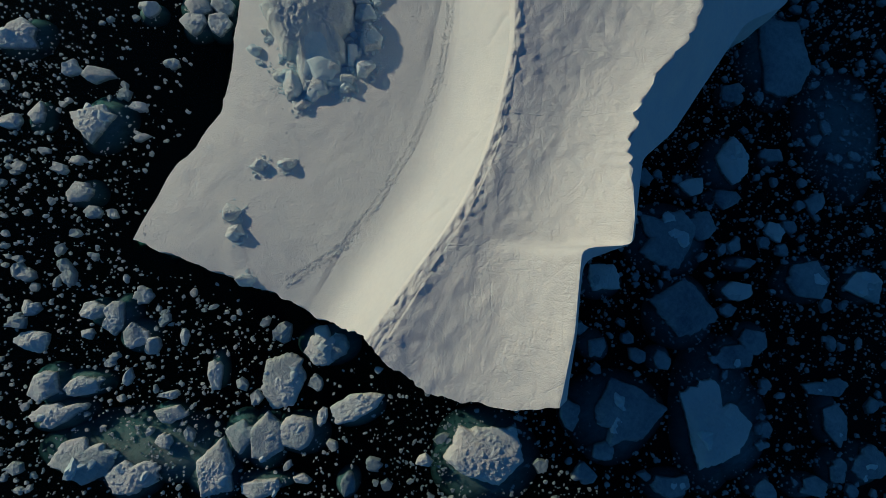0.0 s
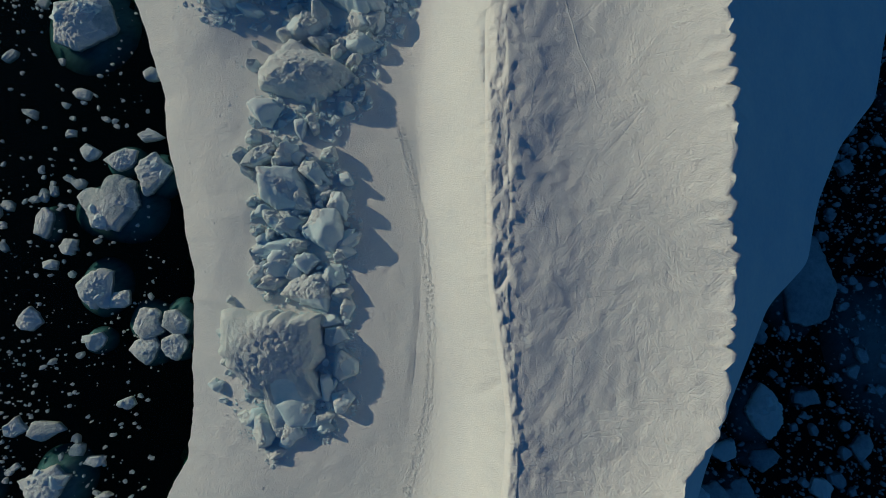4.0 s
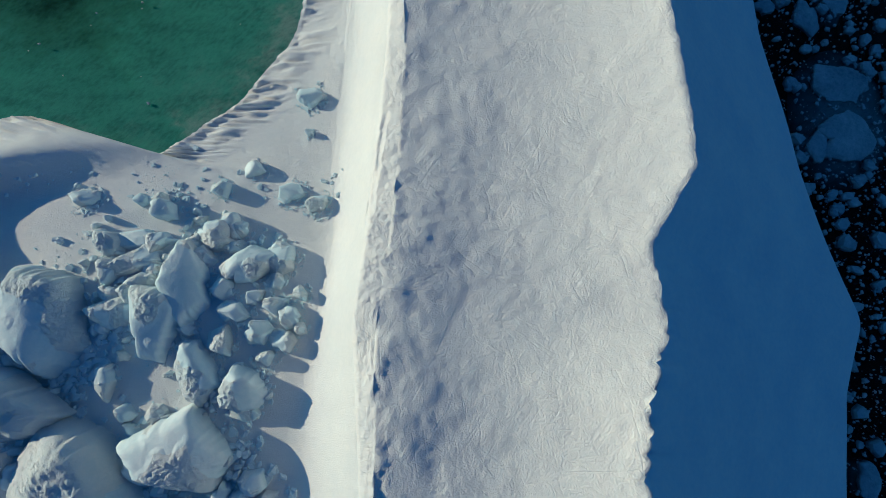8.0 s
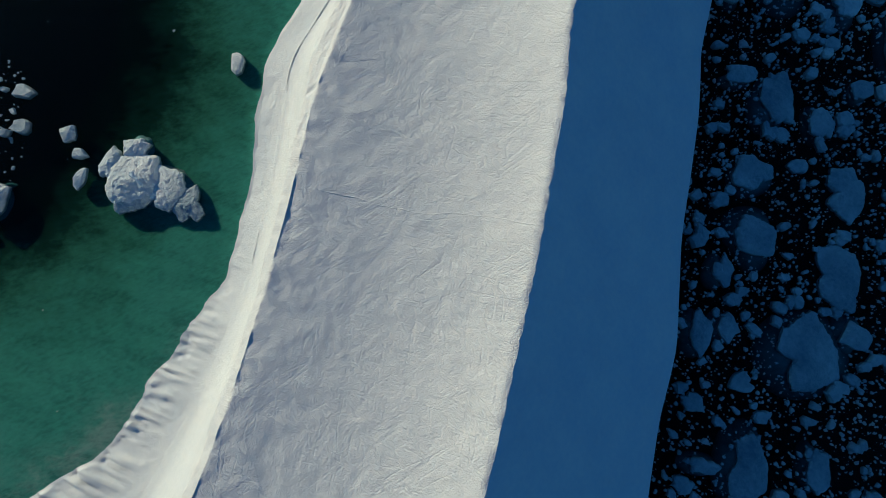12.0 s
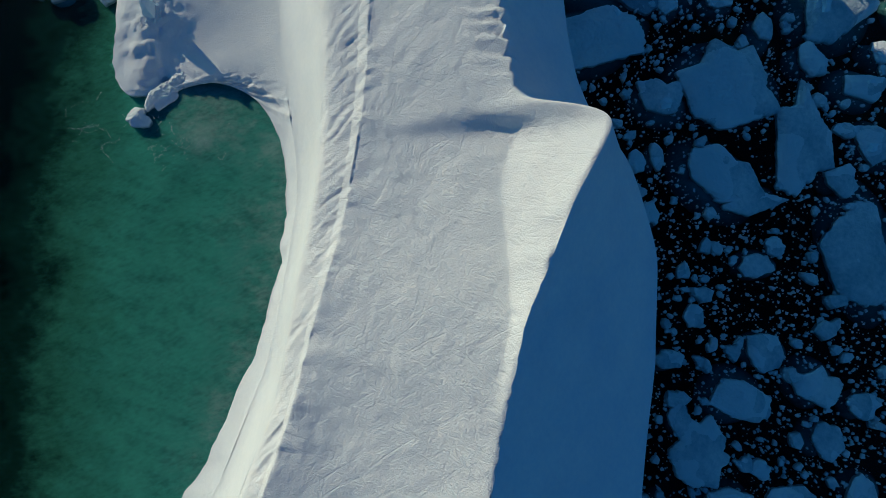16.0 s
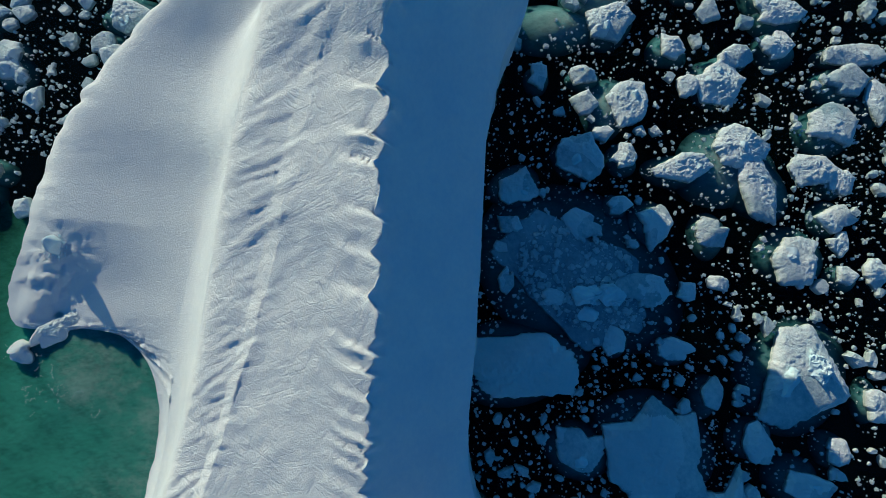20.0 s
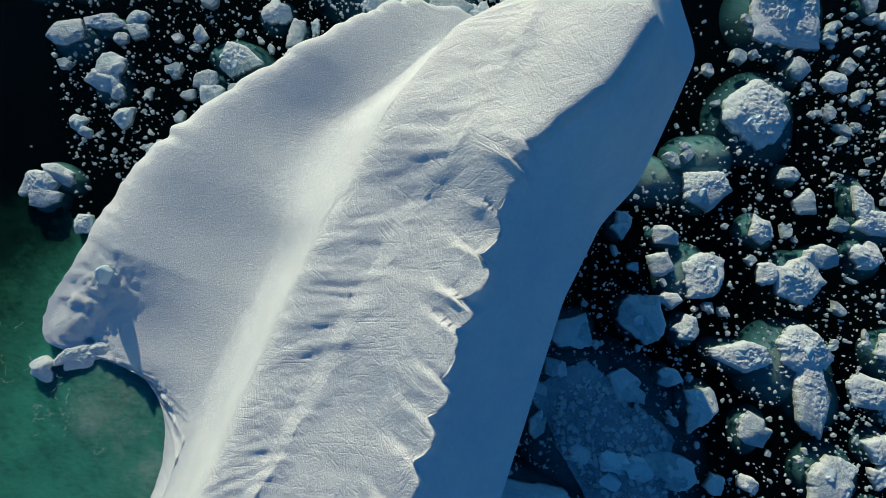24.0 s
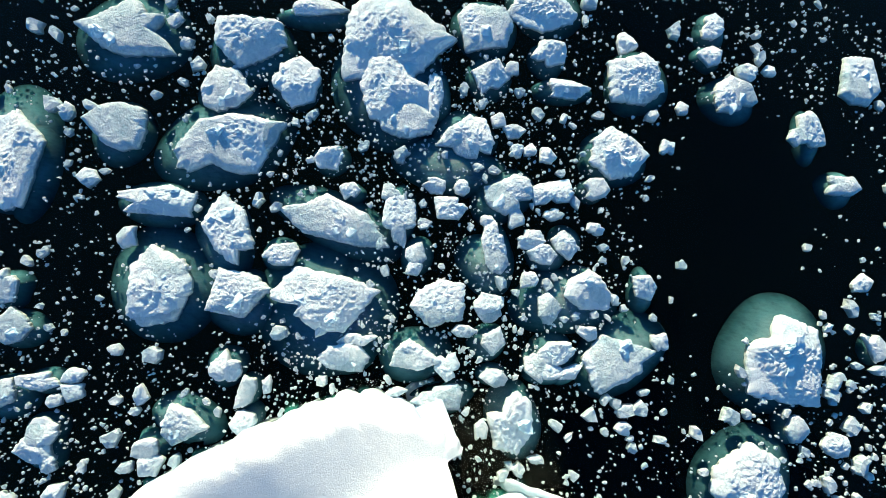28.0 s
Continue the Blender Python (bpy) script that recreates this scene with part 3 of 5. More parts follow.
FLOES_N = [
    (-215.1, 246.8, 3.3, 3.1, 77), (-210.1, 260.8, 7.8, 4.1, 87), (-204, 250.9, 4.6, 2.2, 77), (-219.3, 284.9, 6.6, 5.9, 77), (-207.9, 284.4, 3.7, 2.5, 52),
    (-212.2, 283.4, 5.2, 4.8, 167), (-218.7, 298, 3.3, 3.3, 77), (-203.7, 292.4, 3.7, 3, 77), (-195.9, 272.3, 6.3, 2.6, 55), (-197.9, 258.6, 4.3, 2.8, 7),
    (-206.2, 317.4, 4.1, 3.7, 167), (-196.6, 311.8, 3.7, 3.3, 167), (-213.1, 306.4, 2.2, 2.2, 77), (-211.7, 297.2, 2.2, 2.1, 77), (-201.4, 330.2, 2.8, 2.4, 77),
    (-212, 330.4, 2.2, 1.6, 167), (-199.5, 348.9, 4.4, 2.8, 167), (-194.3, 339.9, 2.6, 1.8, 167), (-185.6, 341.7, 2.1, 1.6, 77), (-188, 292.2, 3.7, 1.5, 167),
]
FLOES_O = [
    (-194.4, 287.5, 2.6, 1.8, 77), (-194.6, 295.7, 3.3, 2.6, 107), (-193.6, 301.8, 2.7, 1.8, 77), (-194.8, 280.7, 3.3, 1.8, 167), (-169.9, 304.9, 5.2, 3.3, 107),
    (-165.4, 288.9, 3.5, 2.8, 167), (-170.9, 281, 3, 1.6, 77), (-213.9, 234.4, 6.6, 3.3, 167), (-186.1, 242.4, 1, 0.9, 77), (-163.3, 339.5, 1.8, 1.5, 167),
    (-193.5, 264.4, 2.1, 1.8, 77), (-185.8, 298.6, 2.1, 1.6, 77), (-172.9, 296.8, 2.6, 1.8, 77), (-170.8, 295.1, 2.6, 1, 77), (-171.8, 293.9, 1.8, 1.3, 167),
    (-186.6, 301.6, 1.8, 1.6, 167), (-189.6, 281.8, 1.8, 1.5, 167), (-205, 273.4, 1.8, 1.6, 77), (-173.6, 256.3, 1.8, 1.5, 167), (-210.9, 289.4, 3.1, 1.3, 167),
]
FLOES_P = [
    (-211.9, 300.4, 1.3, 1, 167), (-204.5, 333.3, 1.5, 1.3, 77), (-196.3, 319.1, 1, 1, 77), (-208.7, 242.3, 1.5, 1.2, 77), (-200, 245.9, 1.5, 1.3, 167),
    (-208, 328.8, 1.6, 1.3, 77), (-212.1, 317.3, 1.5, 1.3, 167), (-207.5, 307.4, 3, 1.3, 77), (-226.2, 276.1, 3.7, 1.3, 77), (-219.5, 306.8, 4.4, 2.6, 77),
    (-191.8, 292.3, 1, 1, 77),
]
FLOES_Q = [
    (-198.4, 280.4, 1.3, 1.2, 78), (-198.2, 286.5, 1.5, 1.0, 49), (-197.0, 290.1, 1.0, 1.0, 79), (-205.1, 297.1, 1.0, 0.9, 79), (-203.2, 298.7, 1.3, 1.0, 75),
    (-198.7, 302.3, 1.2, 1.2, 79), (-200.4, 298.4, 1.0, 0.9, 79), (-200.0, 300.3, 0.9, 0.9, 79), (-190.6, 301.4, 1.3, 0.9, 75), (-191.1, 295.7, 1.5, 1.2, 164),
    (-193.1, 307.7, 1.6, 1.6, 79), (-187.5, 306.2, 1.0, 1.0, 79), (-188.0, 297.2, 1.9, 1.2, 79), (-183.0, 295.6, 1.2, 1.2, 78), (-187.7, 281.4, 1.2, 1.0, 79),
    (-178.5, 285.7, 1.5, 0.9, 78), (-170.1, 298.0, 2.1, 0.9, 104), (-218.3, 241.1, 1.3, 1.0, 168), (-199.9, 275.4, 1.6, 1.2, 78), (-177.3, 257.0, 1.9, 1.0, 148),
]
FLOES_R = [
    (-165.7, 284.9, 1.2, 0.9, 164), (-174.4, 301.8, 1.3, 1.0, 75), (-161.6, 303.0, 0.9, 0.9, 78), (-201.3, 322.6, 0.9, 0.9, 79), (-203.9, 336.5, 1.0, 1.0, 76),
    (-193.9, 337.6, 1.3, 1.2, 79), (-172.9, 275.5, 1.3, 0.6, 78), (-28.8, -21.6, 1.4, 1.3, 127), (-21.0, -22.3, 1.1, 0.6, 127), (-17.4, -29.2, 1.4, 0.6, 39),
    (-39.1, -31.3, 1.3, 1.1, 39), (-31.1, -29.4, 1.0, 0.8, 39), (-23.2, -30.7, 1.1, 0.7, 124), (3.2, -27.5, 1.4, 0.8, 17), (0.3, -19.8, 1.3, 0.8, 127),
    (37.3, 29.6, 1.6, 1.4, 38), (33.8, -4.7, 1.6, 1.3, 38),
]

BLOCKS_A = [
    (-33.3, 21.5, 5.8, 6.9, 15), (-29.1, 20.2, 1.8, 2.7, 45), (-34.2, 30.0, 3.1, 2.1, 19), (-39.1, 30.9, 2.1, 1.8, 40), (-38.7, 28.8, 1.7, 1.0, 34),
    (-26.1, 21.2, 1.0, 1.5, 39), (-28.1, 17.3, 2.4, 1.7, 9), (-28.5, 26.9, 1.5, 1.0, 19), (-30.4, 31.6, 1.0, 1.0, 45), (-30.2, 27.9, 1.3, 1.0, 39),
    (-25.7, 24.4, 1.3, 1.4, 34), (-25.9, 16.8, 1.4, 0.8, 39), (-23.9, 17.0, 1.1, 0.8, 34), (-23.7, 20.8, 1.3, 1.1, 39), (-30.0, 13.1, 1.3, 2.0, 69),
    (-27.5, 11.7, 1.1, 0.6, 39), (-32.2, 13.6, 1.7, 1.0, 39), (-24.8, 18.1, 1.0, 0.8, 34), (-29.0, 30.3, 0.8, 1.0, 40),
]
BLOCKS_B = [
    (-66.0, 63.9, 7.5, 5.7, 152), (-50.0, 65.8, 5.5, 3.1, 168), (-49.3, 53.1, 5.9, 3.1, 22), (-45.5, 60.1, 2.4, 1.3, 17), (-62.8, 56.7, 1.7, 1.1, 7),
    (-63.6, 54.8, 1.7, 0.7, 12), (-59.9, 56.6, 1.3, 0.9, 27), (-52.6, 58.4, 2.3, 2.0, 27), (-55.4, 60.0, 0.9, 1.2, 27), (-50.6, 46.4, 1.9, 1.5, 31),
    (-45.6, 46.6, 0.8, 1.5, 27), (-47.9, 41.1, 2.1, 1.2, 51), (-43.1, 38.8, 3.9, 2.6, 8), (-41.2, 42.5, 2.1, 1.5, 158), (-42.2, 35.3, 2.3, 1.3, 167),
    (-36.2, 37.4, 2.7, 2.6, 18), (-36.4, 40.6, 1.2, 1.6, 27), (-32.9, 36.1, 1.1, 0.9, 27), (-37.3, 43.8, 0.9, 0.8, 27), (-39.4, 33.1, 2.8, 1.1, 37),
]
BLOCKS_C = [
    (-45.1, 48.3, 0.7, 0.7, 27), (-32.8, 32.7, 1.6, 1.3, 7), (-45.1, 63.8, 1.3, 1.6, 27), (-49.3, 69.0, 1.7, 1.7, 153), (-79.0, 79.9, 6.1, 5.5, 147),
    (-78.7, 69.5, 5.2, 3.3, 178), (-56.7, 71.7, 5.0, 4.1, 18), (-65.4, 89.6, 2.4, 5.3, 37), (-66.5, 83.4, 3.0, 4.4, 27), (-60.0, 80.6, 2.0, 3.2, 47),
    (-73.4, 91.9, 4.8, 1.2, 26), (-66.0, 95.1, 2.4, 1.8, 23), (-72.9, 88.7, 3.0, 1.5, 47), (-60.3, 93.6, 3.2, 2.2, 57), (-57.3, 95.7, 1.8, 2.0, 7),
    (-54.5, 80.4, 2.4, 2.5, 147), (-71.5, 82.8, 2.5, 2.1, 18), (-69.5, 75.9, 1.1, 2.1, 18),
]
BLOCKS_D = [
    (-55.2, 90.6, 1.5, 1.1, 18), (-52.7, 90.1, 1.1, 1.2, 18), (-55.5, 87.4, 1.3, 1.3, 18), (-52.5, 87.2, 1.2, 1.1, 18), (-59.2, 88.1, 1.6, 1.3, 18),
    (-53.6, 84.8, 1.2, 0.9, 27), (-58.9, 84.4, 1.3, 1.5, 27), (-53.0, 93.0, 0.9, 0.9, 27), (-56.6, 104.2, 1.5, 1.2, 23), (-60.4, 104.2, 1.6, 1.1, 23),
    (-51.2, 89.2, 0.7, 0.8, 27), (-84.4, 75.0, 4.0, 2.6, 27),
]
BLOCKS_E = [
    (-25.4, -5.2, 1.2, 1.0, 37), (-23.3, -7.2, 1.1, 1.0, 37), (-26.6, 1.8, 1.0, 0.9, 37), (-23.8, 4.2, 1.0, 0.8, 37), (-18.2, -11.1, 1, 0.7, 37),
    (-63.9, 117.4, 1.6, 1.2, 24), (-66.4, 105.3, 1.3, 1.0, 24), (-74.5, 96.8, 1.3, 1, 24), (-68.6, 101.1, 1.1, 1, 24), (-61.8, 112.7, 0.5, 0.4, 24),
    (-83.4, 93.5, 1.5, 1, 22), (-150, 228.2, 1.1, 0.8, 137),
]
BLOCKS = BLOCKS_A + BLOCKS_B + BLOCKS_C + BLOCKS_D + BLOCKS_E
RAFT = [(-113.8, 284.0, 9.2, 6.4, 30), (-107.8, 271.9, 7.6, 4.2, 70), (-128.5, 283.2, 2.6, 2.1, 80), (-120.1, 287.8, 2.6, 1.6, 30), (-118.3, 275.5, 1.2, 2.1, 50), (-107.8, 267.4, 1.9, 1.5, 45), (-108.9, 290.3, 3.2, 2.0, 50), (-80.7, 270.9, 5.5, 4.0, 15)]
FLOES = FLOES_A + FLOES_B + FLOES_C + FLOES_D + FLOES_E + FLOES_F + FLOES_G + FLOES_H + FLOES_I + FLOES_J + FLOES_K + FLOES_L + FLOES_M + FLOES_N + FLOES_O + FLOES_P + FLOES_Q + FLOES_R + RAFT

# sunken floes, crevasses in the brow (end to end, width), long cracks in the slab, a trail of lumps on the shelf
SUNKEN = [
    (-14.6, -36.1, 15.2, 6.0, 37), (38.6, 62.3, 7.6, 12.8, 37), (48, 12, 8, 8, 37), (-117, 281.9, 9.6, 11.1, 60), (-145.9, 300.2, 7, 4.1, 60),
    (-117.1, 310.1, 8.2, 5.6, 60), (-131.9, 300, 4.5, 4.5, 60), (-183.9, 270.5, 9.7, 7.8, 77), (-213.9, 283.7, 8.2, 8.9, 77), (-179.4, 299.8, 7.4, 5.2, 77),
    (-186.1, 290.6, 4.5, 4.5, 77), (-215, 233.5, 6.7, 8.9, 77), (-200.5, 289.4, 8.9, 4.5, 77), (-147.1, 308.2, 5.9, 4.5, 76), (-90.8, 153.2, 6.5, 5.3, 38),
    (-5.5, 170.1, 4.6, 5.7, 38), (9.1, 147, 8.3, 10.6, 22),
]
CREVASSES = [
    (-1.7, -4, -2.5, -0.7, 0.8), (-3.6, 8.3, -3.3, 11.2, 0.5), (-11.3, 30.3, -11, 32.6, 0.5), (-31.3, 65.4, -27.2, 58.7, 0.8), (-26.4, 58.2, -26.5, 60.3, 0.6),
    (-20.5, 49.5, -21.1, 50.4, 0.4), (-16, 40.3, -16.1, 42.2, 0.6), (-47.7, 103.6, -51, 115.1, 0.4), (-86.4, 179.3, -88, 182.3, 0.5), (-88.3, 183.6, -89.2, 187.1, 0.8),
    (-90.9, 188.9, -90.9, 190.5, 0.6), (-82, 174.1, -81.3, 175.6, 0.4), (-5.8, 17.2, -5.8, 19.7, 0.4),
]
CRACKS = [
    [(-72.8, 167.1), (-62.8, 173.1), (-59.7, 176.2), (-51.5, 181.3)], [(-55.3, 132.7), (-50.5, 135.5), (-41.8, 138.2), (-35.9, 139.8), (-32.7, 142.5), (-29.5, 143.6)],
    [(-33.5, 78), (-25.4, 70.7), (-20.4, 65.8), (-15.9, 61.4)], [(-4.2, 21.9), (0.9, 24.9), (5.3, 28.1)], [(-0.6, 6.3), (5.2, 10.4), (10.2, 13.8)],
]
SHOAL_EDGE = np.array([(-124, 108), (-100, 116), (-91, 136), (-93, 154), (-98, 168), (-116, 184), (-136, 201.5), (-147, 213), (-156, 223), (-176, 243)])
TONGUE = [(-141.6, 225.6, 3.2, 2.3, 90, 0.45), (-141.5, 221.4, 3.6, 1.8, 92, 0.5), (-141.2, 217.3, 2.0, 1.7, 40, 0.75)]
TRAIL = [(-14.6, -8.6), (-11.6, 0), (-11.6, 6.4), (-12.1, 14.9), (-15.3, 25.6), (-18.9, 32.7), (-26.7, 43.8), (-31.4, 48.9), (-35.9, 53.5)]

LENGTH = 352.0
way = np.concatenate([np.arange(0, 110, 0.3), np.arange(110, 131, 0.085), np.arange(131, LENGTH, 0.3), [LENGTH]])
NU = len(way)
even = np.linspace(0, LENGTH, 3521)


def line(rows, soft):
    """A smooth line through the rows, at every station of the way."""
    rows = np.array(rows)
    p = np.stack([np.interp(even, rows[:, 0], rows[:, i]) for i in (1, 2, 3)], 1)
    n = max(1, int(soft * 10))
    kern = np.hanning(2 * n + 3)[1:-1]
    kern /= kern.sum()
    q = np.concatenate([2 * p[0] - p[n:0:-1], p, 2 * p[-1] - p[-2:-n - 2:-1]])
    q = np.stack([np.convolve(q[:, i], kern, "valid") for i in range(3)], 1)
    return np.stack([np.interp(way, even, q[:, i]) for i in range(3)], 1)


LINES = [line(SHORE_S + SHORE_N, 2.2), line(FOOT_S + FOOT_N, 5), line(BROW_S + BROW_N, 4), line(SLAB_S + SLAB_N, 4),
         line(CREST_S + CREST_N, 0.8), line(LEE_S + LEE_N, 2)]
STEPS = [64, 40, 40, 84, 46]
SHAPES = [lambda s: s, lambda s: s, lambda s: s, None, lambda s: s ** 0.9]

jag = swell(way, 25, 112, 12) * 0.75 + swell(way, 112, 262, 12) * 0.16 + swell(way, 277, 328, 8) * (0.75 + 0.35 * swell(way, 296, 324, 8))

tooth_count = np.cumsum(0.1 / (2.6 - 0.9 * swell(even, 276, 290, 6) + 1.0 * swell(even, 294, 340, 8)))


def teeth(u):
    """Lobed teeth along the crest, from -1 to 1: a slow swelling side, a sharp nick, now large, now small."""
    v = np.interp(u, even, tooth_count) + 1.3 * wobble(u, u * 0, 7.5, 3, 2)
    f = v - np.floor(v)
    size = 0.2 + 0.8 * _lattice[np.floor(v).astype(int) % 256, 40] ** 1.3
    shape = np.where(f < 0.68, np.sin(np.minimum(f, 0.68) / 0.68 * np.pi / 2) ** 0.9, np.cos(np.clip(f - 0.68, 0, 0.3199) / 0.32 * np.pi / 2) ** 0.9)
    return (2 * shape - 1) * size + 0.25 * wobble(u, u * 0, 1.0, 4, 2)


toothy = teeth(way) * jag
out_dir = LINES[5][:, :2] - LINES[3][:, :2]
out_dir /= np.linalg.norm(out_dir, axis=1)[:, None]
lagoon = swell(way, 116, 300, 8)
shore_way = np.concatenate([[0], np.cumsum(np.linalg.norm(np.diff(LINES[0][:, :2], axis=0), axis=1))])
flute = np.abs(wobble(shore_way, way * 0, 1.5, 11, 2))
shore_out = LINES[0][:, :2] - LINES[1][:, :2]
shore_out /= np.linalg.norm(shore_out, axis=1)[:, None] + 1e-6
LINES[0][:, :2] += shore_out * (wobble(way, way * 0, 4, 21, 3) * 0.5 + np.abs(wobble(way, way * 0, 2.2, 22, 2)) * 1.4 * swell(way, 306, 360, 8) + flute * 0.4 * lagoon * (1 - 0.85 * swell(way, 176, 279, 10)))[:, None]

cols, zs, seg, frac = [], [], [], []
for i, n in enumerate(STEPS):
    s = np.arange(n + (i == 4)) / n
    xy = LINES[i][:, None, :2] * (1 - s)[None, :, None] + LINES[i + 1][:, None, :2] * s[None, :, None]
    if SHAPES[i]:
        f = SHAPES[i](s)[None, :]
        if i == 0:  # the shelf is a plateau behind a rounded shore
            k = (0.4 + 0.45 * np.clip(swell(way, 52, 130, 14) + swell(way, 296, 400, 8), 0, 1))[:, None]
            f = k * (1 - (1 - s[None, :]) ** (5 + 7 * swell(way, 300, 400, 8))[:, None]) + (1 - k) * s[None, :]
        if i == 1:  # the brow rises out of the shelf in a hollow curve
            f = s[None, :] ** (1.6 + 2.2 * swell(way, -20, 48, 26))[:, None]
        if i == 0:  # and the shelf slides under the lagoon as a beach
            w = swell(way, 122, 299, 8)[:, None]
            f = f * (1 - w) + w * s[None, :] ** (1.25 + 0.9 * swell(way, 280, 300, 8))[:, None]
    else:  # the slab steepens towards the crest
        f = s[None, :] ** (1.1 + 1.8 * swell(way, -20, 238, 24))[:, None]
        w = swell(way, 324, 400, 16)[:, None]  # at the north end it rolls over a blunt ridge
        f = f * (1 - w) + w * np.where(s < 0.5, 0.57 * (s / 0.5) ** 1.2, 0.57 + 0.43 * ((s - 0.5) / 0.5))[None, :]
    z = LINES[i][:, None, 2] * (1 - f) + LINES[i + 1][:, None, 2] * f
    cols.append(xy), zs.append(z), seg.append(np.full(len(s), i)), frac.append(s)
XY, Z = np.concatenate(cols, 1), np.concatenate(zs, 1)
SEG, FRAC = np.concatenate(seg), np.concatenate(frac)
NV = Z.shape[1]
for k in range(30):
    last = NV - 1 if k < 3 else STEPS[0] + STEPS[1] - 8
    Z[:, 1:last] = Z[:, :last - 1] * 0.25 + Z[:, 1:last] * 0.5 + Z[:, 2:last + 1] * 0.25

south = (1 - np.clip((way - 50) / 60, 0, 1))[:, None]
soft = Z.copy()
m0 = STEPS[0] + STEPS[1] - 6
for k in range(130):
    soft[:, 20:m0] = soft[:, 19:m0 - 1] * 0.25 + soft[:, 20:m0] * 0.5 + soft[:, 21:m0 + 1] * 0.25
Z += (soft - Z) * np.maximum(0.35 + 0.65 * south, 0.95 * swell(way, 304, 400, 12)[:, None])

# teeth stand out along the crest
wide = np.linalg.norm(LINES[4][:, :2] - LINES[3][:, :2], axis=1)[:, None]
inward = (1 - FRAC[None, :]) * wide
bite = np.where(SEG == 3, np.clip(1 - inward / (2.2 + 2.0 * swell(way, 277, 328, 8)[:, None]), 0, 1) ** 1.2, np.where(SEG == 4, np.clip(1 - FRAC / 0.16, 0, 1), 0)[None, :])
XY += out_dir[:, None, :] * (0.85 * toothy[:, None] * bite)[..., None]

# the south end bows outwards below the slab
bow = (1 - np.clip(way / 14, 0, 1)) ** 2
XY += (bow[:, None] * np.where(SEG == 3, np.sin(np.pi * FRAC), np.where(SEG == 1, 0.4 * np.sin(np.pi * FRAC), 0))[None, :])[..., None] * np.array([0.6, -2.2])
# and its broken edge is ragged
XY[..., 1] += (np.clip(1 - way / 3, 0, 1) ** 2)[:, None] * wobble(XY[..., 0], XY[..., 0] * 0, 2.4, 24, 4, 0.6) * 0.8
lo, hi = STEPS[0] + STEPS[1] - 12, STEPS[0] + STEPS[1] + STEPS[2] + 12
for k in range(44):
    Z[:, lo:hi] = Z[:, lo - 1:hi - 1] * 0.25 + Z[:, lo:hi] * 0.5 + Z[:, lo + 1:hi + 1] * 0.25
X, Y = XY[..., 0], XY[..., 1]
U = np.repeat(way[:, None], NV, 1)
on = [np.where(SEG == i, 1.0, 0.0)[None, :] for i in range(5)]
fr = FRAC[None, :]
# shelf: low swells, pitted crust, fluted melt edge round the lagoon
Z += on[0] * (wobble(X, Y, 9, 1) * 0.3 + wobble(X, Y, 1.1, 2, 3, 0.6) * 0.08) * np.clip(fr * 8, 0, 1) * (1 - 0.6 * swell(way, 235, 400, 20))[:, None]
off = fr * np.linalg.norm(LINES[1][:, :2] - LINES[0][:, :2], axis=1)[:, None]
SW = np.repeat(shore_way[:, None], NV, 1)
Z += on[0] * lagoon[:, None] * (np.abs(wobble(SW, off * 0.16, 0.8, 12, 2)) * (1.25 + 0.4 * swell(way, 116, 150, 8)[:, None]) - 0.2) * (1 - 0.65 * swell(way, 212, 400, 12))[:, None] * np.clip(1.15 - off / (5.0 + 2.5 * swell(way, 116, 150, 8)[:, None]), 0, 1) * np.clip(off * 1.5, 0.3, 1) * (1 - 0.9 * swell(way, 174, 279, 10))[:, None]
# the melted corner at the lagoon's north point: lumps and gullies down to the water
corner = swell(way, 283, 301, 6)[:, None] * on[0] * np.clip(1.3 - off / 9.0, 0, 1) * np.clip(off * 0.2, 0, 1)
Z += corner * (0.75 * (np.abs(wobble(SW, off * 0.4, 1.9, 18, 3, 0.6)) * 1.3 - 0.1) + 0.36 * (2.4 * np.abs(wobble(X, Y, 1.1, 19, 3, 0.6)) - 0.6))
# a terraced ridge runs down its west side, with a hollow beside it
t = np.clip(((X + 149.8) * 6 + (Y - 227.6) * -8) / 100, 0, 1)
d = np.hypot(X + 149.8 - 6 * t, Y - 227.6 + 8 * t)
shelf_in = on[0] * np.clip(off * 0.6, 0, 1)
Z += shelf_in * (0.45 - 0.15 * t) * np.exp(-(d / 1.8) ** 2) * (1 + 0.35 * (1 - 2 * np.abs(wobble(X + Y, X - Y, 1.5, 26, 3, 0.6))))
Z -= shelf_in * 0.5 * np.exp(-((X + 142.6) ** 2 + (Y - 223.4) ** 2) / 3.0 ** 2)
# the north shelf sags a little behind its rim
Z -= on[0] * 0.55 * np.sin(np.pi * fr ** 1.7) * swell(way, 304, 317, 18)[:, None]
# a high rim on the outer shelf with a hollow behind it, where the blocks lie
rim = swell(way, 85, 118, 12)[:, None]
Z += on[0] * rim * ((3.2 + 2.6 * swell(way, 95, 119, 8)[:, None]) * np.exp(-((off - 11.5) / 5.5) ** 2) - 1.5 * np.exp(-((off - 21.5) / 7) ** 2))
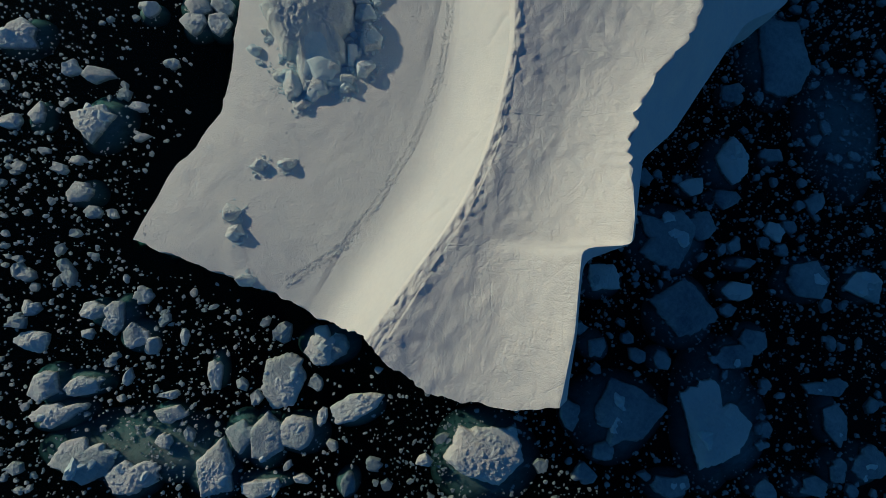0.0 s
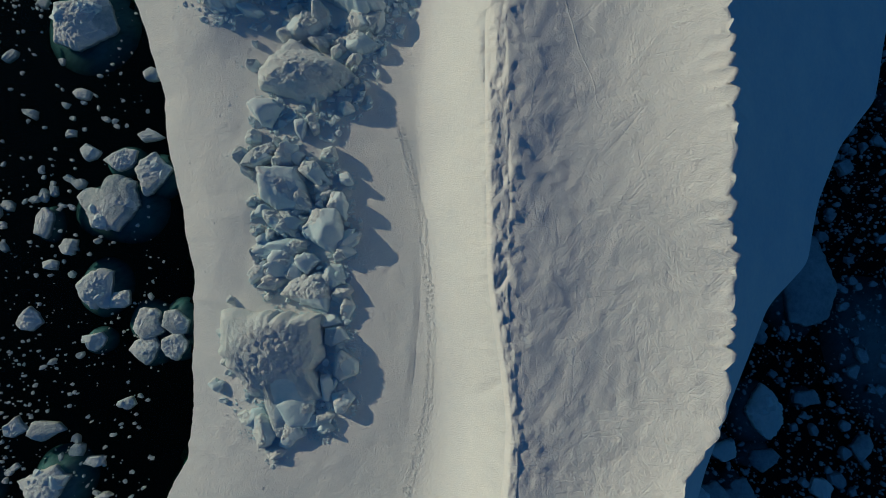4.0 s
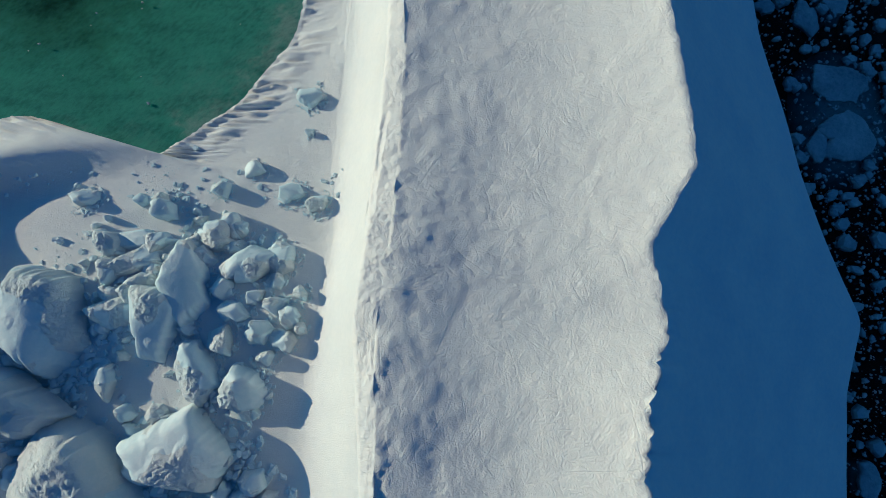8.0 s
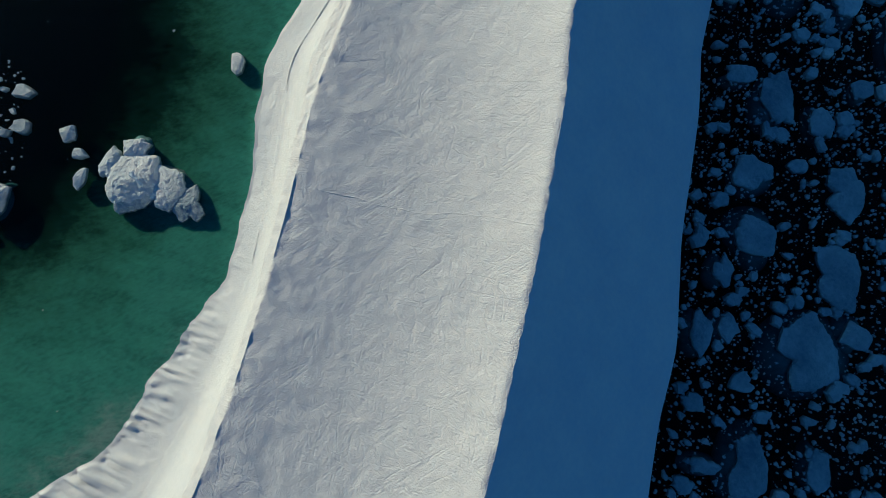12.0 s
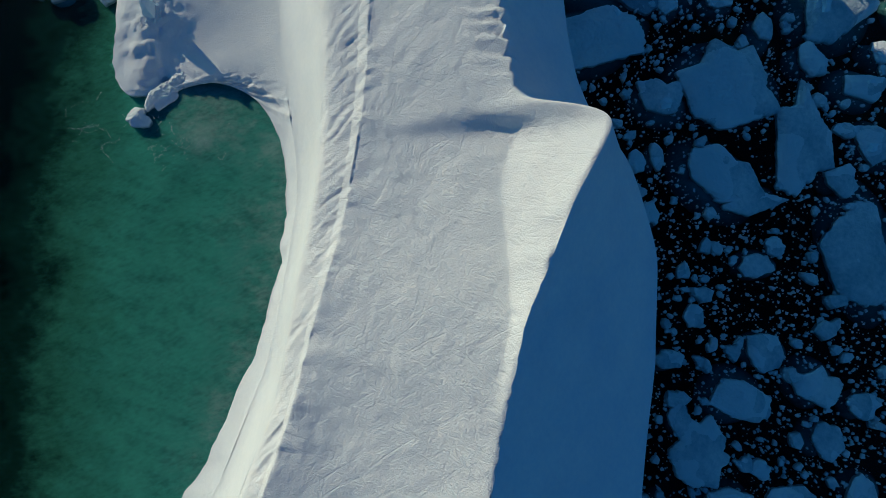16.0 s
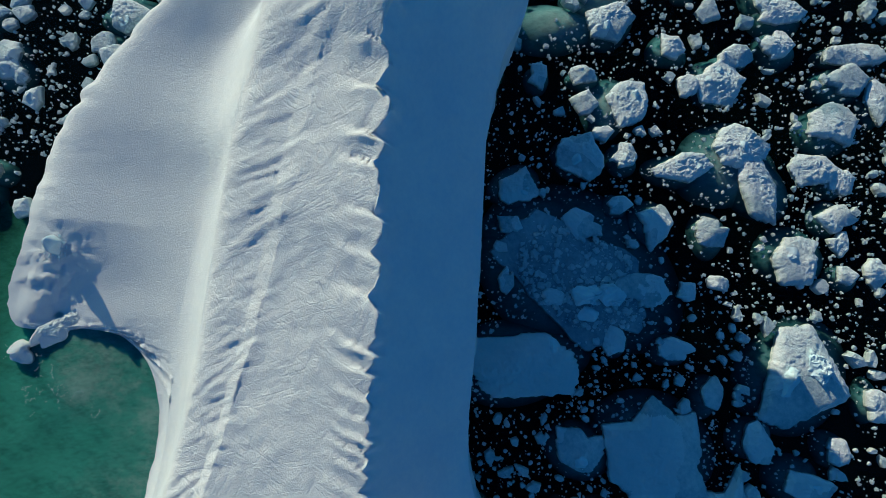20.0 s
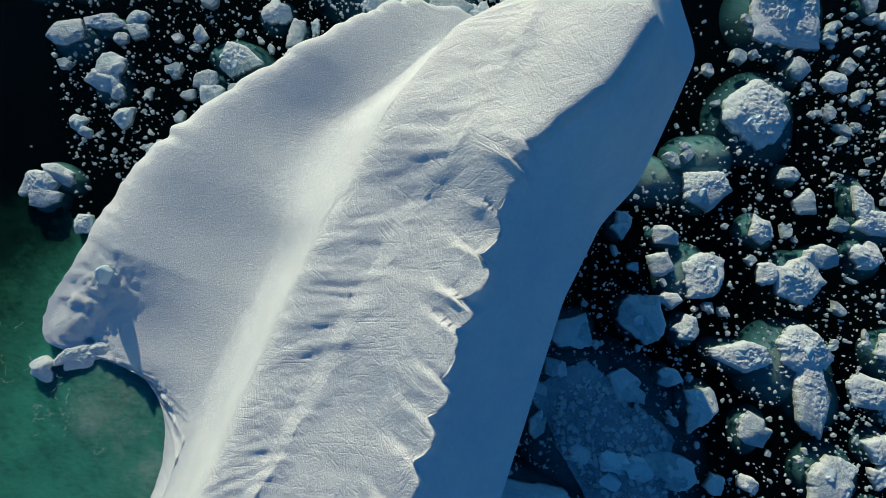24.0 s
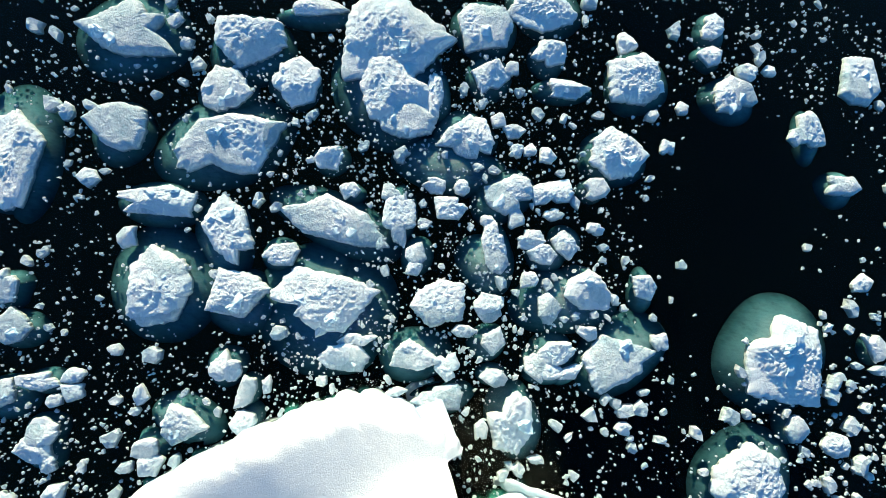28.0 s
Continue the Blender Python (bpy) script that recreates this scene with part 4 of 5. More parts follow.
# brow: ribs in the rising face and a lumpy lip
Z += on[1] * wobble(X, Y, 5, 4) * 0.3 * fr
lip = on[1] * np.clip(fr * 5 - 4, 0, 1) + on[2] + on[3] * np.clip(1 - fr * 9, 0, 1)
north = swell(way, 205, 400, 40)[:, None]
Z += lip * wobble(X, Y, 1.3, 5, 3, 0.6) * (0.15 + 0.07 * on[2]) * (1 - 0.8 * north)
Z += lip * (2.4 * np.abs(wobble(X, Y, 1.0, 31, 3, 0.6)) - 0.6) * 0.16 * swell(way, -20, 110, 10)[:, None]
# the brow stands as a low swelling above the slab
hump = 0.55 * swell(way, 58, 126, 26)[:, None]
Z += hump * (on[1] * fr ** 3 + on[2] + on[3] * np.exp(-(fr / 0.27) ** 2))
# crevassed band towards the north end: slanting furrows
across = np.where(SEG == 2, FRAC, np.where(SEG == 3, 1 + FRAC, FRAC - 1))[None, :]
slant = U - across * 4.2 + 1.1 * wobble(U, across * 3, 4.0, 15, 2)
ridged = lambda u, v, size, seed: 1 - 2.4 * np.abs(wobble(u, v, size, seed, 3, 0.55))
patchy = np.clip(0.75 + 0.9 * wobble(U, across * 4, 6.0, 20, 2), 0.25, 1.3)
grooves = patchy * np.clip(ridged(slant, across * 0.55, 1.4, 6) * 0.22, -0.26, 0.14) + np.clip(ridged(U - across * 6.5, across * 0.8, 3.4, 16) * 0.2, -0.2, 0.14) + 0.12 * ridged(U - across * 3.0, across * 1.6, 0.8, 27)
band = on[2] * np.clip(0.3 + 1.6 * fr, 0, 1) + on[1] * np.clip(fr * 8 - 7, 0, 1) * 0.3 + on[3] * np.clip(1 - fr * 5, 0, 1) ** 2
valley = np.where(fr < 0.78, np.clip(fr / 0.78, 0, 1) ** 1.2, 1 - np.clip((fr - 0.78) / 0.22, 0, 1))
Z += north * (0.6 * band * grooves - on[2] * 0.42 * valley * np.clip(0.85 + 0.5 * wobble(U, across * 2, 2.6, 25, 3), 0.15, 1.3))
# a rounded shoulder beyond a crease in the slab
bell = np.clip((way - 246) / 22, 0, 1) * np.clip((275.8 - way) / 2.2, 0, 1)
bell = (bell * bell * (3 - 2 * bell))[:, None]
crease = np.clip(0.66 + (270 - way) * 0.022, 0.66, 0.95)[:, None]
Z += bell * 3.6 * (on[3] * np.clip((fr - crease) / (1 - crease), 0, 1) * (1 + 0.14 * wobble(X, Y, 2.2, 32, 3)) + on[4] * (1 - fr) ** 1.3)
# slab: dimples, stronger towards the brow, and teeth along the crest
Z += on[3] * (wobble(X, Y, 6, 7, 4, 0.55) * (0.35 - 0.2 * swell(way, 135, 400, 30)[:, None]) * (1.2 - fr) + wobble(X, Y, 3.4, 14, 4, 0.6) * (0.2 + 0.06 * swell(way, 55, 150, 30)[:, None]) * np.clip(1.05 - 1.9 * fr, 0, 1) + wobble(X, Y, 1.8, 8, 4, 0.65) * (0.10 + 0.08 * swell(way, -20, 55, 20)[:, None]))
rib = on[3] * np.clip(1 - inward / (np.clip(1.9 + 1.3 * wobble(U, U * 0, 5.0, 28, 2), 0.9, 4) + 3.4 * swell(way, 277, 328, 8)[:, None]), 0, 1) ** 1.5 + on[4] * np.clip(1 - fr / 0.12, 0, 1)
Z += rib * jag[:, None] * (teeth(U - inward * 0.35 + 0.5 * wobble(X, Y, 2.5, 29, 2) * np.clip(inward / 2, 0, 1)) * 0.6 + wobble(X, Y, 1.6, 9, 3) * 0.2)
# the blunt ridge at the north end is rounded over
r0, r1 = np.searchsorted(way, 322), NU
c0, c1 = int(np.sum(STEPS[:3])) + 20, NV - 6
soft = Z[r0:r1].copy()
for k in range(160):
    soft[:, c0:c1] = soft[:, c0 - 1:c1 - 1] * 0.25 + soft[:, c0:c1] * 0.5 + soft[:, c0 + 1:c1 + 1] * 0.25
Z[r0:r1] += (soft - Z[r0:r1]) * np.clip((way[r0:r1] - 322) / 8, 0, 1)[:, None]
# lee face
Z += on[4] * wobble(X, Y, 14, 10, 2) * 0.5 * np.clip(fr * 4, 0, 1)
for x, y, a, b, turn in BLOCKS:
    if a > 2.2:
        Z -= on[0] * 0.06 * a * np.exp(-((X - x) ** 2 + (Y - y) ** 2) / (1.5 * a) ** 2) * (y > 25)

for x0, y0, x1, y1, w in CREVASSES:
    dx, dy = x1 - x0, y1 - y0
    t = np.clip(((X - x0) * dx + (Y - y0) * dy) / (dx * dx + dy * dy), 0, 1)
    d = np.hypot(X - x0 - t * dx + 0.25 * wobble(X, Y, 1.2, 13), Y - y0 - t * dy)
    Z -= 0.8 * w * np.clip(1.25 - d / (0.6 * w + 0.12), 0, 1) * np.sin(np.pi * (0.12 + 0.76 * t)) ** 0.5

BERG = np.stack([X, Y, Z], -1)
# the shoulder on the lee side is rounded off
a, b = np.searchsorted(way, 263), np.searchsorted(way, 281)
c = np.cumsum(STEPS)[2] + 45
fade = np.sin(np.linspace(0, np.pi, b - a))[:, None, None] ** 0.5
soft = BERG[a:b, c:].copy()
for _ in range(22):
    soft[1:-1] = soft[:-2] * 0.25 + soft[1:-1] * 0.5 + soft[2:] * 0.25
side_fade = np.clip(np.arange(NV - c) / 25, 0, 1)[None, :, None]
BERG[a:b, c:] += (soft - BERG[a:b, c:]) * fade * side_fade


# ---- the sea ----
def sheet(name, z, mat, half=2600.0):
    v = [(-half, -half, z), (half, -half, z), (half, half, z), (-half, half, z)]
    return mesh_object(name, v, [(0, 1, 2, 3)], mat, smooth=False)


water = tagged(sheet("water", 0.0, SEA), "dark still sea water between the ice", "water", kind="structure")
water.visible_shadow = False
tagged(sheet("ground", -16.0, DEEP), "black depth under the sea surface", "sea bed", kind="structure")

# ---- the iceberg ----
iceberg = tagged(new("iceberg"), "long white iceberg with sunlit snow slab and blue shaded side", "iceberg")


def strip(name, a, b, mat, label):
    p = BERG[:, a:b + 1]
    return mesh_object(name, p.reshape(-1, 3), grid_faces(NU, b - a + 1), mat, iceberg, label)


cut = np.cumsum([0] + STEPS)
strip("shelf", 0, cut[2], SNOW_SHELF, "low granular snow shelf rising to a bright steep brow")
strip("slab", cut[2], cut[4], SNOW_SLAB, "wide tilted slab of wind-packed snow with hairline cracks")
strip("lee_face", cut[4], cut[5], SNOW_LEE, "smooth blue face in shade")

loop = np.concatenate([BERG[:, 0], BERG[-1, 1:], BERG[-2::-1, -1], BERG[0, -2:0:-1]])
nl = len(loop)
tan = np.roll(loop, -6, 0) - np.roll(loop, 6, 0)
nrm = np.stack([-tan[:, 1], tan[:, 0]], 1)
nrm /= np.linalg.norm(nrm, axis=1)[:, None] + 1e-9
rows = []
along = np.concatenate([[0], np.cumsum(np.linalg.norm(np.diff(loop[:, :2], axis=0), axis=1))])
for j in range(13):
    f = j / 12
    z = loop[:, 2] * (1 - f) + -3.0 * f
    tall = np.clip(loop[:, 2] / 10, 0, 1)
    lean = -0.62 * (loop[:, 2] - z) * np.clip((np.arange(nl) - NU + 30) / 30, 0, 1) * np.clip((NU + NV + 60 - np.arange(nl)) / 120, 0, 1)
    push = lean + np.sin(f * math.pi) * 0.3 * tall + wobble(along, z, 3.0, 30, 4, 0.6) * 0.5 * min(1, f * 5) * (0.15 + tall)
    rows.append(np.column_stack([loop[:, :2] + nrm * push[:, None], z]))
mesh_object("sea_cliff", np.stack(rows, 1).reshape(-1, 3), grid_faces(nl, 13, True), ICE_CLIFF, iceberg, "broken pale blue ice cliff at the waterline")

# the foot of the iceberg under water: a skirt that sinks away from the waterline
STEP = 0.9
drawn_in = -0.62 * loop[:, 2] * np.clip((np.arange(nl) - NU + 30) / 30, 0, 1) * np.clip((NU + NV + 60 - np.arange(nl)) / 120, 0, 1)
outline = (loop[:, :2] + nrm * drawn_in[:, None])[::4]
gx, gy = np.arange(-205, 60, STEP), np.arange(-60, 345, STEP)
GX, GY = np.meshgrid(gx, gy, indexing="ij")
flat = np.column_stack([GX.ravel(), GY.ravel()])


def inside(pts, poly):
    hit = np.zeros(len(pts), bool)
    a, b = poly, np.roll(poly, -1, 0)
    for (x0, y0), (x1, y1) in zip(a, b):
        if y0 != y1:
            c = ((y0 > pts[:, 1]) != (y1 > pts[:, 1]))
            hit ^= c & (pts[:, 0] < (x1 - x0) * (pts[:, 1] - y0) / (y1 - y0) + x0)
    return hit


def nearest(pts, poly):
    best, where = np.full(len(pts), 1e9), np.zeros(len(pts), int)
    for i in range(len(poly)):
        d = (pts[:, 0] - poly[i, 0]) ** 2 + (pts[:, 1] - poly[i, 1]) ** 2
        m = d < best
        best[m], where[m] = d[m], i
    return np.sqrt(best), where


coarse = outline[::3]
dist, who = nearest(flat, coarse)
within = inside(flat, coarse)
ua = np.concatenate([way, np.full(NV - 1, LENGTH), way[-2::-1], np.zeros(NV - 2)])[::4][::3]
side = np.concatenate([np.ones(NU), np.full(NV - 1, 0.5), np.zeros(NU - 1), np.full(NV - 2, 0.3)])[::4][::3]
reach = np.where(side == 1, 1.5 + 0.6 * swell(ua, 112, 312, 8), 1.5)
kern = np.hanning(9) / np.hanning(9).sum()
reach = np.convolve(np.concatenate([reach[-4:], reach, reach[:4]]), kern, "valid")
t = dist / reach[who]
# the shoal of the lagoon ends along a line from its south to its north point
legs = [np.linspace(p, q, 40) for p, q in zip(SHOAL_EDGE[:-1], SHOAL_EDGE[1:])]
brim = np.concatenate(legs)
heading = np.concatenate([np.repeat([(g[-1] - g[0]) / np.linalg.norm(g[-1] - g[0])], 40, 0) for g in legs])
_, at = nearest(flat, brim)
beyond = (flat[:, 1] - brim[at, 1]) * heading[at, 0] - (flat[:, 0] - brim[at, 0]) * heading[at, 1]
bay = (side == 1) & (ua > 116) & (ua < 306)
t = np.where(bay[who], np.maximum(0.6 * np.clip(dist / 24, 0, 1), np.minimum(0.75 + beyond / 28, 1.4)), t)
t = np.maximum(0.02, t - 0.4 * np.exp(-((flat[:, 0] + 138.5) ** 2 + (flat[:, 1] - 224) ** 2) / 6.5 ** 2))
depth = np.where(within, 0.1, np.where(bay[who], 0.03, 0.45) + 0.78 * t ** 1.1 + wobble(flat[:, 0], flat[:, 1], 6, 40) * 0.06 * np.clip(t * 3, 0, 1))
keepv = (t < 1.25) & ~(within & (dist > 8))
idx = np.full(len(flat), -1)
idx[keepv] = np.arange(keepv.sum())
q = grid_faces(len(gx), len(gy))
q = idx[q]
q = q[(q >= 0).all(1)]
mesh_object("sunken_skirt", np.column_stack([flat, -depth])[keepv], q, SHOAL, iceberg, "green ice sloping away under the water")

# ---- loose ice ----
from mathutils.bvhtree import BVHTree
top_tree = BVHTree.FromPolygons(BERG[::2, ::2].reshape(-1, 3).tolist(), grid_faces(len(BERG[::2]), BERG[::2, ::2].shape[1]).tolist())


def height_at(x, y):
    h = top_tree.ray_cast(Vector((x, y, 60)), Vector((0, 0, -1)))
    return h[0].z if h[0] else None


def outline_of(rng, n, corners, rough):
    """A broken, angular outline round 0 with a mean radius of about 1, at n even angles."""
    ang = np.sort((np.arange(corners) + rng.uniform(-0.33, 0.33, corners)) / corners * 2 * np.pi)
    rad = rng.uniform(0.68, 1.14, corners)
    px, py = np.cos(ang) * rad, np.sin(ang) * rad
    th = np.arange(n) / n * 2 * np.pi
    r = np.ones(n)
    for k in range(corners):
        a, b = ang[k], ang[(k + 1) % corners] + (2 * np.pi if k == corners - 1 else 0)
        for shift in (-2 * np.pi, 0, 2 * np.pi):
            m = (th + shift >= a) & (th + shift < b)
            d = np.column_stack([np.cos(th[m]), np.sin(th[m])])
            e = np.array([px[(k + 1) % corners] - px[k], py[(k + 1) % corners] - py[k]])
            den = d[:, 0] * e[1] - d[:, 1] * e[0]
            r[m] = (px[k] * e[1] - py[k] * e[0]) / den
    jitter = np.convolve(np.tile(rng.normal(0, 1, n), 3), np.hanning(5) / 2, "same")[n:2 * n]
    for _ in range(rng.randint(0, 3)):
        d = np.abs((th - rng.uniform(0, 2 * np.pi) + np.pi) % (2 * np.pi) - np.pi)
        r = r * (1 - rng.uniform(0.12, 0.45) * np.clip(1 - d / rng.uniform(0.25, 0.6), 0, 1))
    return th, r * (1 + rough * jitter)


def ice_mesh(rng, a, b, tall, lump, east, sink=0.35, corners=(5, 10), low=0.25):
    """A lump of ice seen from above: an angular plan, a roof of tilted facets and patches of knobbly crust. Gives points, faces and which faces are crust."""
    n, rings = (132, 42) if a > 4 else (96, 30) if a > 2.2 else (60, 19) if a > 1.2 else (34, 11)
    th, r = outline_of(rng, n, rng.randint(*corners), 0.02 + 0.02 * lump)
    f = np.linspace(0, 1, rings) ** 0.72
    x = np.cos(th)[:, None] * r[:, None] * f[None, :] * a
    y = np.sin(th)[:, None] * r[:, None] * f[None, :] * b
    sx, sy = rng.uniform(0, 200, 2)
    e = (math.cos(east) * x + math.sin(east) * y) / max(a, b)
    roof = [tall * (1.0 - rng.uniform(0.1, 0.5) * e)]
    for _ in range(rng.randint(4, 8)):
        w = rng.uniform(0, 2 * np.pi)
        k = rng.uniform(0.3, 1.3) * (0.4 + 0.8 * lump)
        roof.append(tall * (rng.uniform(0.85, 1.4) - k * (np.cos(w) * x / a + np.sin(w) * y / b)))
    soft = 0.07 * tall
    h = -soft * np.log(sum(np.exp(-q / soft) for q in roof))
    m = np.clip((wobble(x + sx, y + sy, 0.8 * a + 0.4, 51, 3) + 1.1 * lump - 0.45 - 0.3 * e) * 4, 0, 1)
    knob = 2.6 * np.abs(wobble(x + sx, y + sy, 0.75, 53, 3, 0.6)) - 0.7
    h = h + m * (0.05 * tall + (0.07 + 0.03 * min(tall, 2.5)) * knob + 0.12 * min(tall, 2.0) * wobble(x + sx, y + sy, 1.9, 55, 2)) + (1 - m) * 0.05 * wobble(x + sx, y + sy, 0.9, 54, 3)
    z = 0.05 + np.maximum(h, low * tall) * (1 - f[None, :] ** 11)
    z[:, -1] = -sink
    z[:, -2] = np.minimum(z[:, -2], 0.1 + 0.4 * tall)
    fc = grid_faces(n, rings, True)
    return np.stack([x, y, z], -1).reshape(-1, 3), fc, m.ravel()[fc].mean(1) > 0.5


def ice_object(name, made, mat, parent=None, label=""):
    v, fc, crust = made
    ob = mesh_object(name, v, fc, mat, parent, label)
    ob.data.materials.append(mat if mat in (ICE_THIN_SHADED, ICE_SHADED) else ICE_CRUST)
    ob.data.polygons.foreach_set("material_index", crust.astype(int).tolist())
    return ob


def foot_mesh(rng, a, b):
    n, rings = 40, 12
    th, r = outline_of(rng, n, rng.randint(9, 14), 0.04)
    r = np.convolve(np.concatenate([r[-6:], r, r[:6]]), np.hanning(15)[1:-1] / np.hanning(15).sum(), "valid")
    f = np.linspace(0, 1, rings)
    x = np.cos(th)[:, None] * r[:, None] * f[None, :] * a
    y = np.sin(th)[:, None] * r[:, None] * f[None, :] * b
    z = -0.1 - 1.7 * f[None, :] ** 2.5 - 0.3 * np.abs(wobble(x + 40 * a, y, 0.6 * a, 52, 3)) + 0 * x
    return np.stack([x, y, z], -1).reshape(-1, 3), grid_faces(n, rings, True)


def chunk(name, rng, a, b, tall):
    """An angular chunk of ice: a broken hull with flat faces and patches of bumpy crust."""
    bm = bmesh.new()
    for _ in range(16):
        d = Vector(rng.normal(0, 1, 3)).normalized()
        bm.verts.new((d.x * a, d.y * b, max(-0.5, d.z + 0.15) * tall))
    bmesh.ops.convex_hull(bm, input=bm.verts[:])
    for vv in [w for w in bm.verts if not w.link_faces]:
        bm.verts.remove(vv)
    bmesh.ops.triangulate(bm, faces=bm.faces[:])
    cuts = 2 if a < 1.2 else 4
    bmesh.ops.subdivide_edges(bm, edges=bm.edges[:], cuts=cuts, use_grid_fill=True)
    bmesh.ops.triangulate(bm, faces=bm.faces[:])
    if a > 1.9:
        bmesh.ops.subdivide_edges(bm, edges=bm.edges[:], cuts=2 if a < 3.4 else 3, use_grid_fill=True)
    sx = Vector(rng.uniform(0, 90, 3))
    for w in bm.verts:
        q = w.co * (1.1 / max(0.7, a ** 0.6)) + sx
        w.co += (noise.noise_vector(q) * 0.16 + noise.noise_vector(q * 2.7) * 0.08) * min(a, 4)
        crust = max(0.0, noise.noise(q * 0.8 + sx) + 0.2) * (1.3 if w.co.z > 0.35 * tall else 0.4)
        w.co += noise.noise_vector(w.co * 1.7 + sx) * (0.16 * crust) + noise.noise_vector(w.co * 4.1) * (0.12 * crust)
        if a > 1.2:
            w.co.z += (0.3 - abs(noise.noise(w.co * 1.5 + sx))) * 0.6 * crust + (0.25 - abs(noise.noise(w.co * 3.3))) * 0.4 * min(1.0, crust * 2)
    me = bpy.data.meshes.new(name)
    bm.to_mesh(me)
    bm.free()
    me.materials.append(ICE_BLOCK)
    me.polygons.foreach_set("use_smooth", [True] * len(me.polygons))
    me.set_sharp_from_angle(angle=radians(38))
    return me


def ice_floe(k, x, y, a, b, turn):
    rng = np.random.RandomState(1000 + k)
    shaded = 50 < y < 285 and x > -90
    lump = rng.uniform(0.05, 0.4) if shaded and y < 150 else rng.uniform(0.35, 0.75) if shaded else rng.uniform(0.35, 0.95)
    tall = 0.3 + 0.22 * min(a, b) * (0.55 + 0.7 * lump)
    if a > 9:
        tall = 0.25
    grow = 1.12 if y < 20 else 1.24
    made = ice_mesh(rng, a * grow, b * grow, tall, lump, radians(-turn), 0.35, (8, 14) if shaded else (5, 10))
    # floes on the iceberg's shadow side get the shade-darkened copies
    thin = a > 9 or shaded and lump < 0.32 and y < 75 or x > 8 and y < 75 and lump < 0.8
    kind = "thin shade-darkened" if thin else "lumpy" if lump > 0.5 else "flat-topped"
    size = "large" if a > 3 else "small" if a < 1.3 else "middling"
    foot = a > 1.5 and rng.rand() < 0.85
    floe = tagged(new("ice_floe"), f"{size} {kind} {'grey' if thin else 'white'} ice floe " + ("with a green sunken foot" if foot else "on the dark sea"), "ice floe", "floes round the iceberg")
    floe.matrix_world = pose(x, y, 0, 0, 0, turn)
    ice_object("top", made, ICE_THIN_SHADED if thin else ICE_SHADED if shaded and y < 238 else ICE_FLOE, floe)
    if a > 2.4 and not shaded:
        for _ in range(rng.randint(1, 4)):
            s = rng.uniform(0.14, 0.34) * b
            lump_ob = new("ice_lump", chunk("ice_lump", rng, s * rng.uniform(1, 1.7), s, s * rng.uniform(0.5, 0.9)))
            lump_ob.parent = floe
            w, r = rng.uniform(0, 2 * np.pi), rng.uniform(0.2, 0.72)
            lump_ob.matrix_basis = pose(a * r * math.cos(w), b * r * math.sin(w), 0.1 + 0.55 * tall * (1 - 0.6 * r), 0, 0, rng.uniform(0, 360))
    if foot:
        v, fc = foot_mesh(rng, a * rng.uniform(1.4, 1.75), b * rng.uniform(1.45, 1.9))
        v[:, :2] += rng.uniform(-0.18, 0.18, 2) * a
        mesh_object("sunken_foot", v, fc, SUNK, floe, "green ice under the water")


for k, row in enumerate(FLOES):
    ice_floe(k, *row)

for k, (x, y, a, b, turn) in enumerate(SUNKEN):
    v, fc = foot_mesh(np.random.RandomState(2000 + k), a * 1.1, b * 1.1)
    v[:, 2] += 0.1
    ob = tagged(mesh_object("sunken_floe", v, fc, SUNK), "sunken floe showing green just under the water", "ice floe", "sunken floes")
    ob.matrix_world = pose(x, y, 0, 0, 0, turn)


CRUMBS = []


def ice_block(k, x, y, a, b, turn):
    rng = np.random.RandomState(3000 + k)
    ground = height_at(x, y)
    if ground is None:
        ground = 0.0
    tall = min(6.0, 0.7 + 1.05 * min(a, b)) * (0.4 if ground < 1.2 and y < 200 else 1.3 if y > 200 else 0.75 if y < 32 else 1)
    ob = tagged(ice_object("ice_block", ice_mesh(rng, a * 1.38, b * 1.38, tall, 0.95 if k == 0 else rng.uniform(0.35, 0.75), radians(-turn), 1.2, (5, 8), 0.4), ICE_BLOCK), ("huge" if a > 4 else "angular" if a > 1.5 else "small") + " fallen block of pale ice on the snow shelf", "ice block", "blocks fallen on the shelf")
    ob.matrix_world = pose(x, y, ground - 0.1, rng.uniform(-5, 5), rng.uniform(-5, 5), turn)
    if a > 1.4:  # crumbs lodged on the upper side of the block
        tops = [ob.matrix_world @ w.co for w in ob.data.vertices if w.normal.z > 0.45]
        heap = 0.25 if y < 32 else 0.03
        for j in rng.choice(len(tops), min(len(tops), int(26 * a * a * heap)), replace=False):
            if noise.noise(tops[j] * 0.4) > -0.12 * heap:
                CRUMBS.append((*tops[j], 0.07 + 0.34 * rng.rand() ** 3))


for k, row in enumerate(BLOCKS):
    ice_block(k, *row)
# lesser blocks wedged between the large ones
rng = np.random.RandomState(8)
large = [q for q in BLOCKS if q[2] > 2 and 14 < q[1] < 98]
for k in range(300):
    x, y, a, b, turn = large[rng.randint(len(large))]
    w, d = rng.uniform(0, 2 * np.pi), max(a, b) * rng.uniform(0.7, 1.3) + 0.4
    size = 0.45 + 1.3 * rng.rand() ** 2
    x, y = x + d * math.cos(w), y + d * math.sin(w)
    ground = height_at(x, y)
    if ground is not None and ground < 7.5 and all(math.hypot(x - q[0], y - q[1]) > 0.75 * min(q[2], q[3]) for q in BLOCKS):
        ice_block(200 + k, x, y, size, size * rng.uniform(0.55, 1.0), rng.uniform(0, 180))


